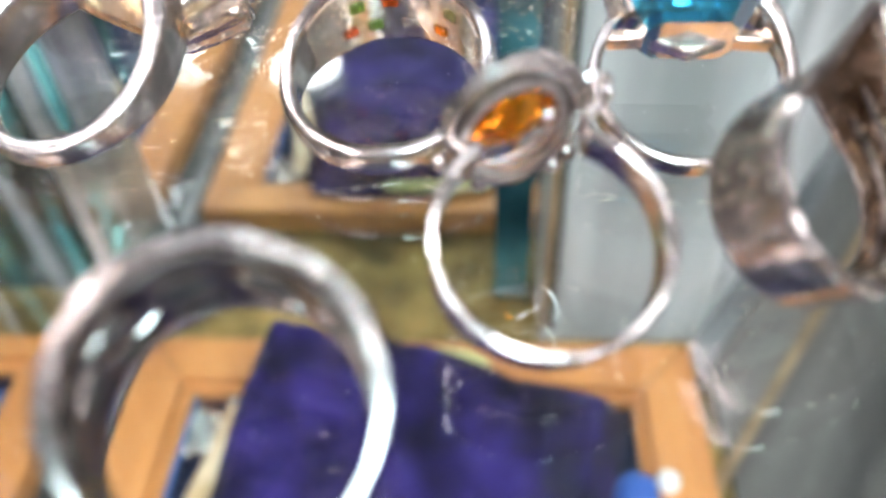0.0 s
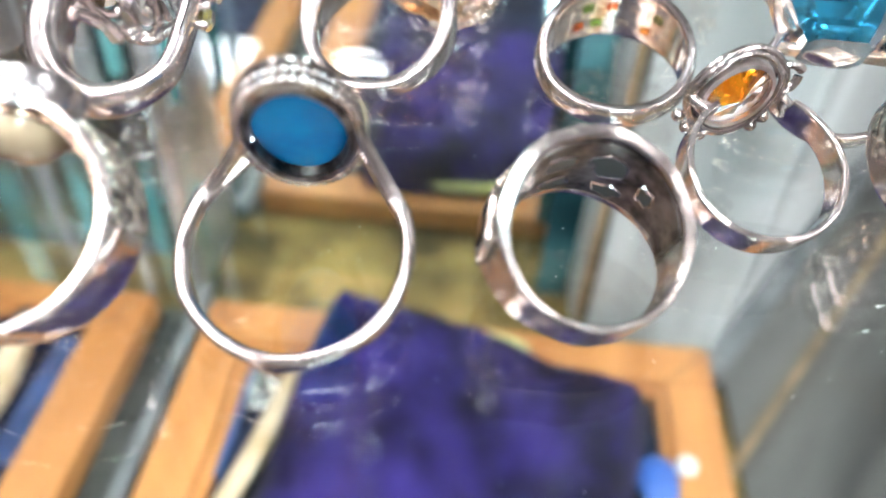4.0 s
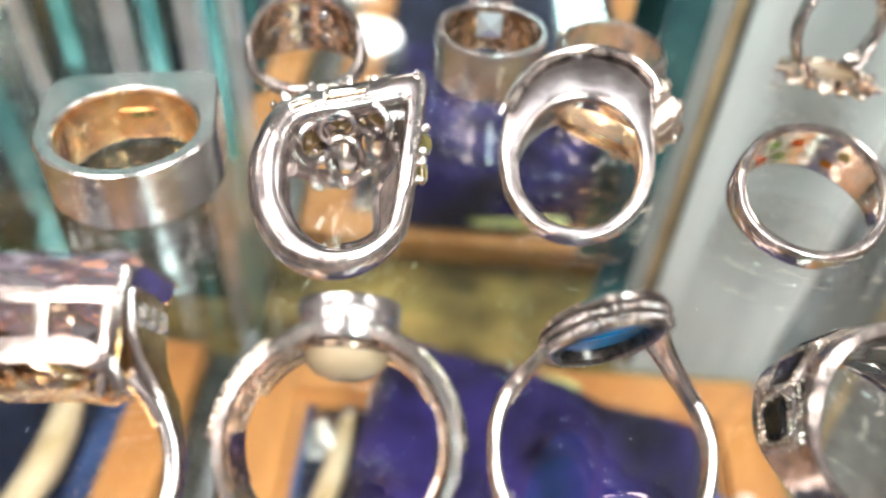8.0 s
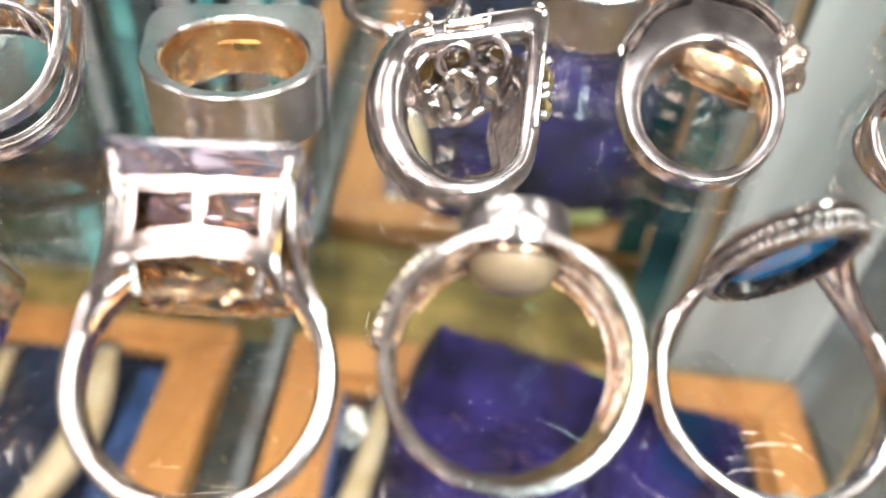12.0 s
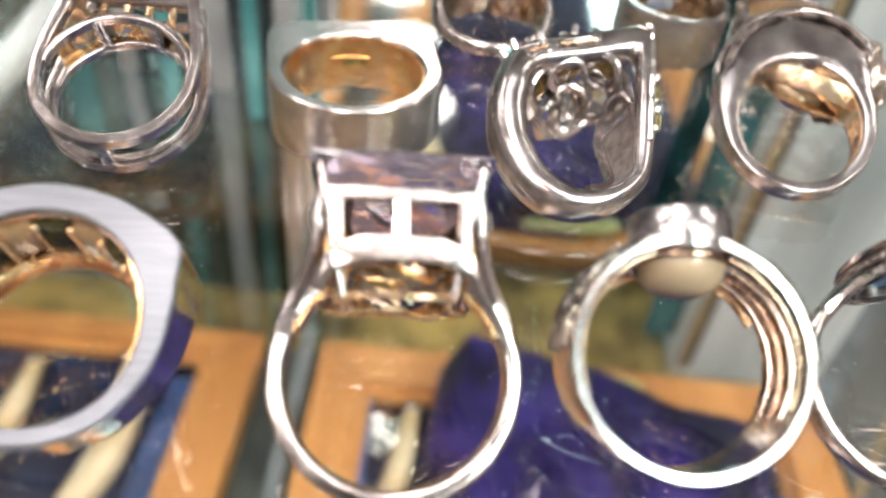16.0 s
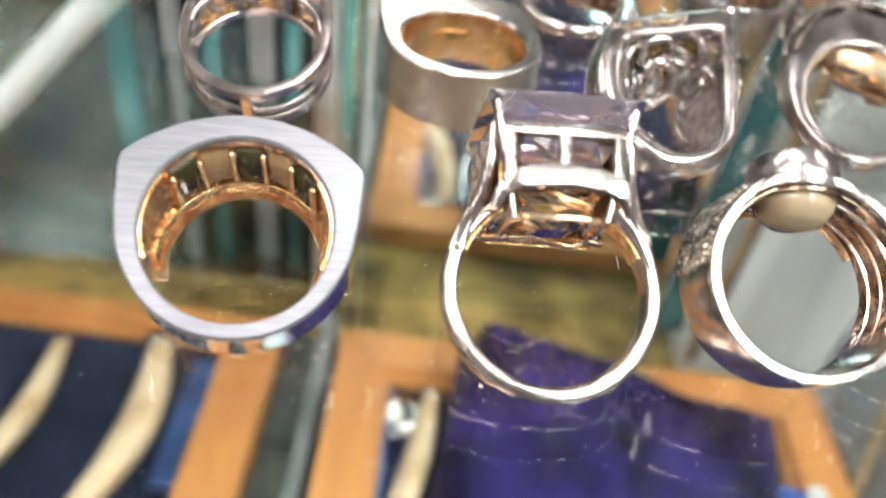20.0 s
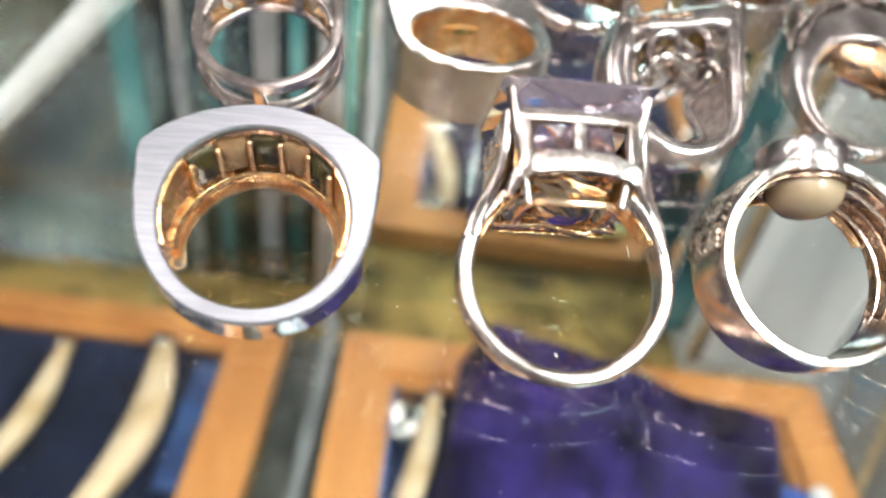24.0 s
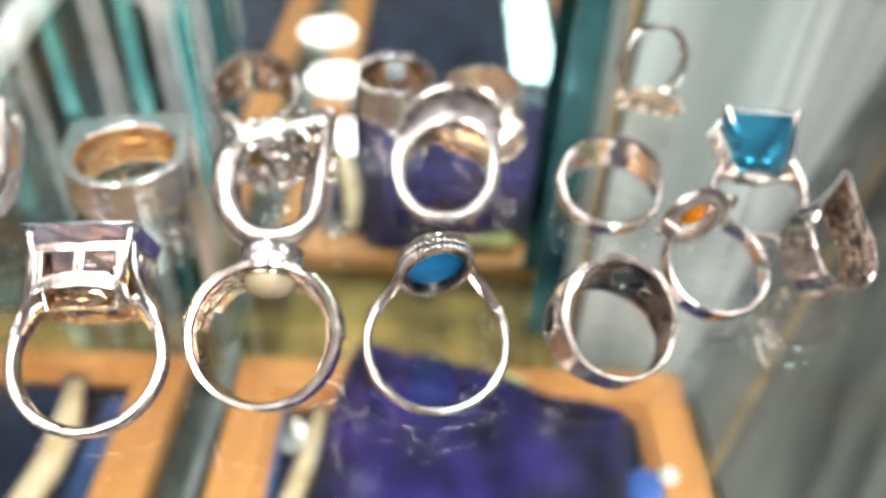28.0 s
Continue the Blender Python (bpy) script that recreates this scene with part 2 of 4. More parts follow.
LED = glow("led_white", (1.0, 0.90, 0.80), 27.0)
LED_TEAL = glow("led_teal", (0.70, 1.0, 0.93), 44.0)
# unseen ceiling lamps, added to light the case and put highlights on silver
FILL_PANEL = glow("fill_panel", (1.0, 0.93, 0.86), 22.0)
# weaker unseen lamp overhead, added to brighten upward metal faces
OVERHEAD_FILL = glow("overhead_fill_panel", (0.95, 0.97, 1.0), 3.5)


# ---- mesh helpers ----
def link(name, verts, faces, mat, parent=None, label="", smooth=True):
    me = bpy.data.meshes.new(name)
    me.from_pydata([tuple(v) for v in verts], [], faces)
    if smooth:
        me.shade_smooth()
        me.set_sharp_from_angle(angle=radians(38))
    me.materials.append(mat)
    ob = new(name, me)
    if parent:
        ob.parent = parent
    if label:
        tagged(ob, label)
    return ob


def part(name, geo, mat, parent, label="", smooth=True):
    return link(name, geo[0], geo[1], mat, parent, label, smooth)


def join(*geos):
    verts, faces = [], []
    for v, f in geos:
        k = len(verts)
        verts += [tuple(p) for p in v]
        faces += [tuple(i + k for i in q) for q in f]
    return verts, faces


def moved(geo, m):
    return [tuple(m @ Vector(p)) for p in geo[0]], geo[1]


def mm(geo):
    return [(p[0] / 1000, p[1] / 1000, p[2] / 1000) for p in geo[0]], geo[1]


def sheet(rows, wrap_u=False, wrap_v=True, caps=False):
    """A skin over rows of points."""
    n, m = len(rows), len(rows[0])
    verts = [p for r in rows for p in r]
    faces = []
    for i in range(n if wrap_u else n - 1):
        for j in range(m if wrap_v else m - 1):
            a, b = i * m + j, i * m + (j + 1) % m
            c, d = ((i + 1) % n) * m + (j + 1) % m, ((i + 1) % n) * m + j
            faces.append((a, b, c, d))
    if caps:
        faces.append(tuple(range(m - 1, -1, -1)))
        faces.append(tuple((n - 1) * m + j for j in range(m)))
    return verts, faces


def spow(v, p):
    return math.copysign(abs(v) ** p, v)


def band(inner, thick, half, a0=-180.0, a1=180.0, square=0.6, dome=0.0, mid=lambda a: 0.0, outer=None, seg=96, ripple=0.0, chamfer=0.0):
    """A ring's hoop in mm. The head is at +y; thick, half, mid and outer are functions of the angle from it in degrees."""
    rows, full = [], a1 - a0 >= 359.9
    n = seg if full else max(8, int(seg * (a1 - a0) / 360))
    for i in range(n if full else n + 1):
        a = a0 + (a1 - a0) * i / n
        r0 = inner(a) if callable(inner) else inner
        t, w, c = thick(a), half(a), mid(a)
        if outer:
            t = outer(a) - r0
        row = []
        if chamfer:
            q, h = chamfer, w - chamfer
            cut = [(0, -h), (q, -w), (t / 2, -w), (t - q, -w), (t - 0.3 * q, -h - 0.3 * q), (t, -h), (t, 0), (t, h), (t - 0.3 * q, h + 0.3 * q), (t - q, w), (t / 2, w), (q, w), (0, h), (0, 0)]
            rows.append([((r0 + d) * math.sin(radians(a)), (r0 + d) * math.cos(radians(a)), c + e) for d, e in cut])
            continue
        for k in range(18):
            p = 2 * math.pi * k / 18
            x, y = spow(math.cos(p), square), spow(math.sin(p), square)
            rad = r0 + t * (0.5 + 0.5 * x) + (dome(a) if callable(dome) else dome) * max(0.0, x) * (1 - y * y)
            if ripple and x > 0:
                rad += ripple * noise.noise((math.sin(radians(a)) * rad * 0.9, math.cos(radians(a)) * rad * 0.9, y * w * 0.9))
            row.append((rad * math.sin(radians(a)), rad * math.cos(radians(a)), c + w * y))
        rows.append(row)
    return sheet(rows, wrap_u=full, caps=not full)


def tube(path, r, closed=False, sides=10, flat=1.0):
    """A rod along points; r is a number or one number a point."""
    pts = [Vector(p) for p in path]
    n, rows, side = len(pts), [], None
    for i, p in enumerate(pts):
        if closed:
            d = pts[(i + 1) % n] - pts[i - 1]
        else:
            d = pts[min(i + 1, n - 1)] - pts[max(i - 1, 0)]
        d.normalize()
        if side is None:
            side = d.orthogonal().normalized()
        side = (side - d * side.dot(d)).normalized()
        up = d.cross(side)
        q = r[i] if isinstance(r, (list, tuple)) else r
        rows.append([p + q * (math.cos(2 * math.pi * k / sides) * side + flat * math.sin(2 * math.pi * k / sides) * up) for k in range(sides)])
    return sheet(rows, wrap_u=closed, caps=not closed)


def beaded(path, r, beads, closed=False, sides=8, steps=5):
    """A string of fused beads along points, as one skin."""
    pts = [Vector(p) for p in path] + ([Vector(path[0])] if closed else [])
    dist = [0.0]
    for p, q in zip(pts, pts[1:]):
        dist.append(dist[-1] + (q - p).length)
    line, rad, n = [], [], beads * steps
    for i in range(n if closed else n + 1):
        d = dist[-1] * i / n
        k = max(j for j in range(len(dist)) if dist[j] <= d + 1e-9)
        k = min(k, len(pts) - 2)
        f = (d - dist[k]) / max(dist[k + 1] - dist[k], 1e-9)
        line.append(pts[k].lerp(pts[k + 1], f))
        rad.append(r * (0.35 + 0.65 * abs(math.sin(math.pi * i / steps)) ** 0.6))
    return tube(line, rad, closed, sides)


def strap(path, w, h, closed=False, c=0.18):
    """A flat bar along points: w wide in the plane of x and y, h high along z, with cut edges; w and h are numbers or one a point."""
    pts = [Vector(p) for p in path]
    n, rows = len(pts), []
    for i, p in enumerate(pts):
        d = pts[(i + 1) % n] - pts[i - 1] if closed else pts[min(i + 1, n - 1)] - pts[max(i - 1, 0)]
        q = Vector((-d.y, d.x, 0)).normalized()
        a = (w[i] if isinstance(w, (list, tuple)) else w) / 2
        b = (h[i] if isinstance(h, (list, tuple)) else h) / 2
        cut = ((a, -b + c), (a, b - c), (a - c, b), (0, b + c * 0.3), (-a + c, b), (-a, b - c), (-a, -b + c), (-a + c, -b), (0, -b), (a - c, -b))
        rows.append([p + q * u + Vector((0, 0, v)) for u, v in cut])
    return sheet(rows, wrap_u=closed, caps=not closed)


def rod(a, b, r0, r1=None, sides=10, tip=True):
    """A prong from a to b with a rounded end."""
    a, b = Vector(a), Vector(b)
    r1 = r0 if r1 is None else r1
    path, rad = [a, a.lerp(b, 0.5), b], [r0, (r0 + r1) / 2, r1]
    if tip:
        d = (b - a).normalized() * r1
        path += [b + d * 0.5, b + d * 0.85, b + d]
        rad += [r1 * 0.87, r1 * 0.5, r1 * 0.05]
    return tube(path, rad, sides=sides)


def ball(c, r, n=8, squash=(1, 1, 1)):
    rows = []
    for i in range(n + 1):
        a = math.pi * (i + 0.02) / (n + 0.04)
        rows.append([(c[0] + r * squash[0] * math.sin(a) * math.cos(b), c[1] + r * squash[1] * math.cos(a), c[2] + r * squash[2] * math.sin(a) * math.sin(b))
                     for b in (2 * math.pi * k / (n + 2) for k in range(n + 2))])
    return sheet(rows, caps=True)


def oval(rx, rz, y=0.0, n=40, power=1.0, turn=0.0):
    """Points of an oval across the finger (x) and along it (z)."""
    out = []
    for k in range(n):
        a = 2 * math.pi * k / n + turn
        out.append((rx * spow(math.cos(a), power), y, rz * spow(math.sin(a), power)))
    return out


def stack(levels, n=40, power=1.0, caps=True):
    """A lathe over ovals: rows of (y, rx, rz)."""
    return sheet([oval(rx, rz, y, n, power) for y, rx, rz in levels], caps=caps)


def gem(rx, rz, y, crown, pavilion, sides=8, power=1.0, table=0.6):
    """A cut stone with its girdle at y; sides facets round it, hard edged."""
    turn = math.pi / sides
    def ringlet(k, h, half=0.0):
        return [(rx * k * spow(math.cos(2 * math.pi * (j + half) / sides + turn), power), h, rz * k * spow(math.sin(2 * math.pi * (j + half) / sides + turn), power)) for j in range(sides)]
    rows = [ringlet(0.06, y - pavilion), ringlet(0.52, y - pavilion * 0.5, 0.0), ringlet(0.99, y - 0.06), ringlet(1.0, y + 0.06), ringlet((1 + table) / 2 + 0.04, y + crown * 0.62), ringlet(table, y + crown)]
    return sheet(rows, caps=True)


def box(x0, x1, y0, y1, z0, z1, bevel=0.0):
    v = [(x, y, z) for z in (z0, z1) for y in (y0, y1) for x in (x0, x1)]
    f = [(0, 2, 3, 1), (4, 5, 7, 6), (0, 1, 5, 4), (2, 6, 7, 3), (0, 4, 6, 2), (1, 3, 7, 5)]
    if not bevel:
        return v, f
    bm = bmesh.new()
    vs = [bm.verts.new(p) for p in v]
    for q in f:
        bm.faces.new([vs[i] for i in q])
    bmesh.ops.bevel(bm, geom=list(bm.edges), offset=bevel, segments=2, affect="EDGES", profile=0.6)
    bm.verts.index_update()
    out = [tuple(p.co) for p in bm.verts], [tuple(p.index for p in q.verts) for q in bm.faces]
    bm.free()
    return out


def at_angle(geo, a, radius):
    """Moves a piece made round the origin (its own y outward) to the hoop at angle a."""
    m = Matrix.Rotation(radians(-a), 4, "Z") @ Matrix.Translation((0, radius, 0))
    return moved(geo, m)


def thing(name, label, category, group=""):
    return tagged(new(name), label, category, group)


RINGS = "rings on the shelf"


def rest(ob, x, y, tilt=0.0, yaw=0.0, lean=0.0, size=1.0):
    """Lays a finished ring on the shelf: x, y of its hole's middle in mm, the head raised by tilt, turned by yaw, rolled by lean."""
    turn = Matrix.Rotation(radians(yaw), 4, "Z") @ Matrix.Rotation(radians(lean), 4, "Y") @ Matrix.Rotation(radians(tilt), 4, "X") @ Matrix.Diagonal((size, size, size, 1))
    low = 1.0
    for c in ob.children_recursive:
        row = turn[2]
        for v in c.data.vertices:
            low = min(low, row[0] * v.co[0] + row[1] * v.co[1] + row[2] * v.co[2])
    ob.matrix_basis = Matrix.Translation((x / 1000, y / 1000, -low)) @ turn
    return ob


def bump_at(a, centre, width):
    return math.exp(-((a - centre) / width) ** 2)


def ease(a, near, far, lo, hi):
    """hi within near degrees of the head, lo beyond far degrees."""
    k = min(1.0, max(0.0, (abs(a) - near) / (far - near)))
    k = k * k * (3 - 2 * k)
    return hi + (lo - hi) * k


# ---- the display case ----
def slab(name, x0, x1, y0, y1, z0, z1, mat, label, category="", kind="structure", bevel=0.0):
    ob = link(name, *box(x0, x1, y0, y1, z0, z1, bevel), mat, smooth=False)
    return tagged(ob, label, category or name.split("_")[0], kind=kind)


glass = slab("glass_shelf", -0.42, 0.40, -0.12, 0.2325, -0.006, 0.0, SHELF, "clear glass shelf with a green tint", "shelf", bevel=0.0006)
glass.visible_shadow = False
slab("floor", -0.60, 0.60, -0.40, 0.60, -0.235, -0.215, OLIVE, "olive gold fabric lining the bottom of the case", "floor")
slab("wall_mirror_main", -0.1215, 0.0461, 0.2575, 0.2625, -0.215, 0.212, MIRROR, "mirror back panel of the display case", "mirror")
slab("wall_mirror_side", -0.60, -0.1225, 0.2575, 0.2625, -0.215, 0.212, SIDE_MIRROR, "clouded mirror back panel with a cut glass edge", "mirror")
slab("trim_mirror_joint", -0.1282, -0.1218, 0.2335, 0.2570, -0.215, 0.212, STEEL, "grey metal strip between two mirror panels", "trim")
slab("wall_back_grey", 0.0465, 0.112, 0.233, 0.2625, -0.215, 0.212, BACK_GREY, "pale grey back panel", "panel")
top = slab("ceiling", -0.60, 0.60, -0.30, 0.60, 0.2125, 0.2185, SHELF, "clear glass top of the display case", "ceiling")
top.visible_shadow = False


def corner_wall():
    d = Vector((0.157, 0.223, 0)).normalized()
    n = Vector((d.y, -d.x, 0))
    a = Vector((0.110, 0.232, 0))
    pts = [a, a + d * 0.45, a + d * 0.45 - n * 0.006, a - n * 0.006]
    v = [(p.x, p.y, z) for z in (-0.215, 0.212) for p in pts]
    f = [(0, 1, 2, 3), (7, 6, 5, 4), (0, 4, 5, 1), (1, 5, 6, 2), (2, 6, 7, 3), (3, 7, 4, 0)]
    tagged(link("wall_corner", v, f, GREY, smooth=False), "pale grey slanting side panel", "panel", kind="structure")
    # the first strip is a painted base shadow where panel meets floor
    for name, off, w, h, mat, label in (("trim_dark", 0.006, 0.005, 0.008, RAIL_SHADOW_GREY, "dark strip for the shadow along the foot of the grey panel"), ("trim_brass", 0.035, 0.0020, 0.0040, BRASS, "thin brown strip on the case floor")):
        b = a + n * off - d * (0.02 if off < 0.01 else 0.10)
        pts = [b - n * w, b + d * 0.54 - n * w, b + d * 0.54 + n * w, b + n * w]
        v = [(p.x, p.y, z) for z in (-0.2145, -0.2145 + h) for p in pts]
        tagged(link(name, v, f, mat, smooth=False), label, "trim", kind="structure")
    q = [a + n * 0.002 - d * 0.02, a + n * 0.002 + d * 0.45, a + n * 0.3 + d * 0.45, a + n * 0.3 - d * 0.15, Vector((0.112, 0.06, 0)), Vector((0.112, 0.21, 0))]
    v = [(p.x, p.y, z) for z in (-0.2147, -0.2115) for p in q]
    m = len(q)
    f2 = [tuple(range(m - 1, -1, -1)), tuple(range(m, 2 * m))] + [(i, (i + 1) % m, m + (i + 1) % m, m + i) for i in range(m)]
    spin = Matrix.Rotation(math.atan2(d.y, d.x), 4, "Z")
    v = [tuple(spin.inverted() @ Vector(p)) for p in v]
    board = tagged(link("floor_grey_board", v, f2, BOARD, smooth=False), "worn grey board on the case floor", "board", kind="structure")
    board.matrix_basis = spin


corner_wall()

# cut strips along the mirror panels
for i, (x, w, z0, mat, label) in enumerate((
        (-0.1165, 0.004, -0.11, TEAL, "teal cut edge"), (-0.109, 0.0035, -0.06, STEEL, "pale cut edge"), (-0.1365, 0.005, -0.10, TEAL, "teal cut edge"),
        (-0.148, 0.008, -0.09, STEEL, "pale cut edge"), (-0.166, 0.006, -0.075, TEAL, "teal cut edge"), (-0.180, 0.005, -0.085, STEEL, "pale cut edge"),
        (-0.199, 0.010, -0.06, TEAL, "teal cut edge"), (0.034, 0.013, -0.19, DEEP_TEAL, "dark teal cut edge"), (0.0475, 0.003, -0.205, BRASS, "brown edging"), (0.0505, 0.0018, -0.205, DARK, "thin black edging"))):
    slab("trim_strip_%d" % (i + 1), x - w / 2, x + w / 2, 0.2335 if i < 8 else 0.2295, 0.2362 if i < 8 else 0.2327, z0, 0.2115, mat, label + " on the mirror back", "trim")

# the unseen shop round the case, toned for the silver to reflect
slab("floor_shop", -2.5, 2.5, -3.0, 2.5, -1.02, -1.0, PLASTER, "shop floor", "floor")
slab("wall_shop_front", -2.5, 2.5, -3.05, -3.0, -1.0, 1.8, PLASTER, "plain shop wall", "wall")
slab("wall_shop_back", -2.5, 2.5, 2.5, 2.55, -1.0, 1.8, PLASTER, "plain shop wall", "wall")
slab("wall_shop_left", -2.55, -2.5, -3.0, 2.5, -1.0, 1.8, PLASTER, "plain shop wall", "wall")
slab("wall_shop_right", 2.5, 2.55, -3.0, 2.5, -1.0, 1.8, PLASTER, "plain shop wall", "wall")
slab("ceiling_shop", -2.5, 2.5, -3.0, 2.5, 1.8, 1.85, CEILING_PAINT, "plain pale shop ceiling", "ceiling")


def puck(x, y, z, r):
    p = thing("puck_light", "round white puck light under the case top", "lamp", "puck lights")
    body = [(0.010, r * 0.9, r * 0.9), (0.008, r, r), (0.002, r, r), (0.0, r * 0.93, r * 0.93)]
    turn = Matrix.Rotation(radians(90), 4, "X")
    part("body", moved(stack([(h, a, b) for h, a, b in body], 32), turn), WHITE, p)
    part("lens", moved(stack([(-0.0004, r * 0.86, r * 0.86), (-0.0016, r * 0.80, r * 0.80), (-0.0022, r * 0.4, r * 0.4)], 32), turn), LED, p, "lit frosted lens")
    p.matrix_basis = pose(x, y, z)
    return p


LAMP_Z = 0.2022
for px, py, pr in ((-0.086, 0.084, 0.023), (-0.102, 0.004, 0.027), (-0.120, -0.078, 0.026)):
    puck(px, py, LAMP_Z, pr)


def light_bar(x, y0, y1, z, w, mat, label):
    b = thing("light_bar", label, "lamp")
    part("housing", box(-w * 0.6, w * 0.6, 0, y1 - y0, 0.004, 0.0115, 0.0006), WHITE, b, smooth=False)
    part("diffuser", box(-w * 0.5, w * 0.5, 0.002, y1 - y0 - 0.002, 0.0, 0.004, 0.0004), mat, b, "lit diffuser", smooth=False)
    b.matrix_basis = pose(x, y0, z)


light_bar(0.054, -0.165, -0.012, 0.2008, 0.030, LED_TEAL, "slim teal white light bar under the case top")


def fill_panel(x, y, w, d, lit):
    c = thing("ceiling_light", "unseen lit panel added in the shop ceiling", "lamp", "ceiling lights")
    part("frame", box(-w / 2 - 0.02, w / 2 + 0.02, -d / 2 - 0.02, d / 2 + 0.02, 0.004, 0.03, 0.003), WHITE, c, smooth=False)
    part("diffuser", box(-w / 2, w / 2, -d / 2, d / 2, 0.0, 0.006), lit, c, smooth=False)
    c.matrix_basis = pose(x, y, 1.77)


# added panels, placed where the mirror does not show them
for cx in (-2.1, -1.25, 1.25, 2.1):
    for cy in (-2.5, -1.5, -0.5, 0.6):
        fill_panel(cx, cy, 0.34, 0.34, FILL_PANEL)
fill_panel(0.35, -0.5, 0.34, 0.34, FILL_PANEL)
fill_panel(-0.05, 0.2, 0.4, 0.4, OVERHEAD_FILL)


# ---- trays below the shelf ----
def tray(x0, x1, y0, y1, top, rail, far, mat_in, label):
    t = thing("tray", label, "tray", "wooden trays")
    h = 0.014
    for name, a in (("rail_far", (x0, x1, y1 - far, y1)), ("rail_near", (x0, x1, y0, y0 + rail)), ("rail_left", (x0, x0 + rail, y0 + rail, y1 - far)), ("rail_right", (x1 - rail, x1, y0 + rail, y1 - far))):
        part("rail", box(*a, -h, 0.0, 0.0016), WOOD, t, smooth=False)
    for a in ((x0 + rail - 0.0005, x1 - rail + 0.0005, y1 - far - 0.004, y1 - far + 0.0005), (x0 + rail - 0.0005, x0 + rail + 0.004, y0 + rail, y1 - far - 0.004), (x1 - rail - 0.004, x1 - rail + 0.0005, y0 + rail, y1 - far - 0.004)):
        part("inner_lip", box(*a, -h, -0.004, 0.001), WOOD, t, smooth=False)
    for x, y, sx, sy in ((x0, y1, 1, -1), (x1, y1, -1, -1)):
        c = Vector((x + sx * rail / 2, y + sy * rail / 2, 0.00012))
        u = Vector((sx, sy, 0)).normalized() * (rail * 0.68)
        w = Vector((-sy, sx, 0)).normalized() * 0.00025
        pts = [c - u - w, c + u - w, c + u + w, c - u + w]
        part("mitre_joint", ([tuple(p) for p in pts], [(0, 1, 2, 3)]), DARK, t, "dark mitre line", smooth=False)
    part("pad", box(x0 + rail - 0.001, x1 - rail + 0.001, y0 + rail - 0.001, y1 - far + 0.001, -h, -h + 0.005, 0.001), mat_in, t, "velvet pad")
    t.matrix_basis = pose(0, 0, top)
    return t


tray(-0.112, 0.103, -0.20, 0.2195, -0.2005, 0.020, 0.020, NAVY, "honey coloured wooden tray lined with dark velvet")
tray(-0.345, -0.1375, -0.20, 0.2195, -0.2005, 0.020, 0.011, NAVY, "honey coloured wooden tray lined with navy velvet")
# near black strip filling the gap between the trays
link("gap_strip", *box(-0.1365, -0.113, -0.20, 0.222, -0.2148, -0.2115), DARK)
tagged(bpy.data.objects["gap_strip"], "dark strip in the gap between two trays", "strip", kind="structure")
slab("trim_gap_rail", -0.1218, -0.1162, -0.20, 0.230, -0.2113, -0.204, RAIL_SHADOW_GREY, "dark grey rail in the gap between two trays", "trim")


def cushion():
    rows, n = [], 64
    for i in range(n + 1):
        row = []
        for j in range(n + 1):
            u, v = i / n, j / n
            far = float(np.interp(u, (0, 0.08, 0.45, 0.6, 0.7, 0.88, 1.0), (0.209, 0.212, 0.211, 0.204, 0.196, 0.189, 0.186)))
            y = 0.03 + (far - 0.03) * v
            left, right = -0.075 + 0.015 * v ** 1.5, float(np.interp(y, (0.03, 0.14, 0.19), (0.046, 0.063, 0.0775)))
            x = left + (right - left) * u
            edge = min(1, u * 12) ** 0.5 * min(1, (1 - u) * 14) ** 0.5 * min(1, (1 - v) * 18) ** 0.5
            lift = (0.034 - 0.020 * u) * min(1.0, v / 0.8) ** 1.5
            fold = 0.004 * math.sin(70 * x + 22 * y + 2.5 * noise.noise((x * 22, y * 18, 2))) * (0.4 + 0.6 * v)
            z = -0.2030 + 0.0035 + edge * (lift + fold + 0.006 * noise.noise((x * 30, y * 26, 1)) + 0.0034 * noise.noise((x * 85, y * 55, 4)) + 0.0014 * noise.noise((x * 190, y * 150, 7)))
            row.append((x, y, max(z, -0.1995 if y > 0.197 else -0.2070)))
        rows.append(row)
    tagged(link("velvet_cushion", *sheet(rows, wrap_v=False), VELVET), "crumpled violet velvet cloth draped over a wooden tray", "cloth")


cushion()


def horn(x, y, length, r, bend, yaw, label):
    h = thing("horn_pendant", label, "pendant", "pale pendants")
    path, rad = [], []
    for i in range(15):
        k = i / 14
        path.append((bend * math.sin(math.pi * k), length * (k - 0.5), 0))
        rad.append(r * (0.35 + 0.65 * math.sin(math.pi * min(1, 0.12 + 0.8 * k))))
    part("horn", tube(path, rad, sides=12, flat=0.6), BONE, h)
    part("cap", ball((path[-1][0], path[-1][1], 0), r * 0.7, 8, (1, 0.7, 0.7)), SILVER, h, "small silver cap")
    h.matrix_basis = pose(x, y, -0.2092 + r * 0.62, 0, 0, yaw)


horn(-0.190, 0.157, 0.085, 0.0108, 0.008, -4, "pale curved horn pendant on navy velvet")
horn(-0.232, 0.155, 0.080, 0.0085, 0.006, -8, "slim pale horn pendant on navy velvet")
horn(-0.275, 0.150, 0.085, 0.0075, 0.008, -6, "pale curved horn pendant on navy velvet")
horn(-0.079, 0.150, 0.085, 0.0070, 0.004, -12, "pale curved horn pendant beside the violet cloth")


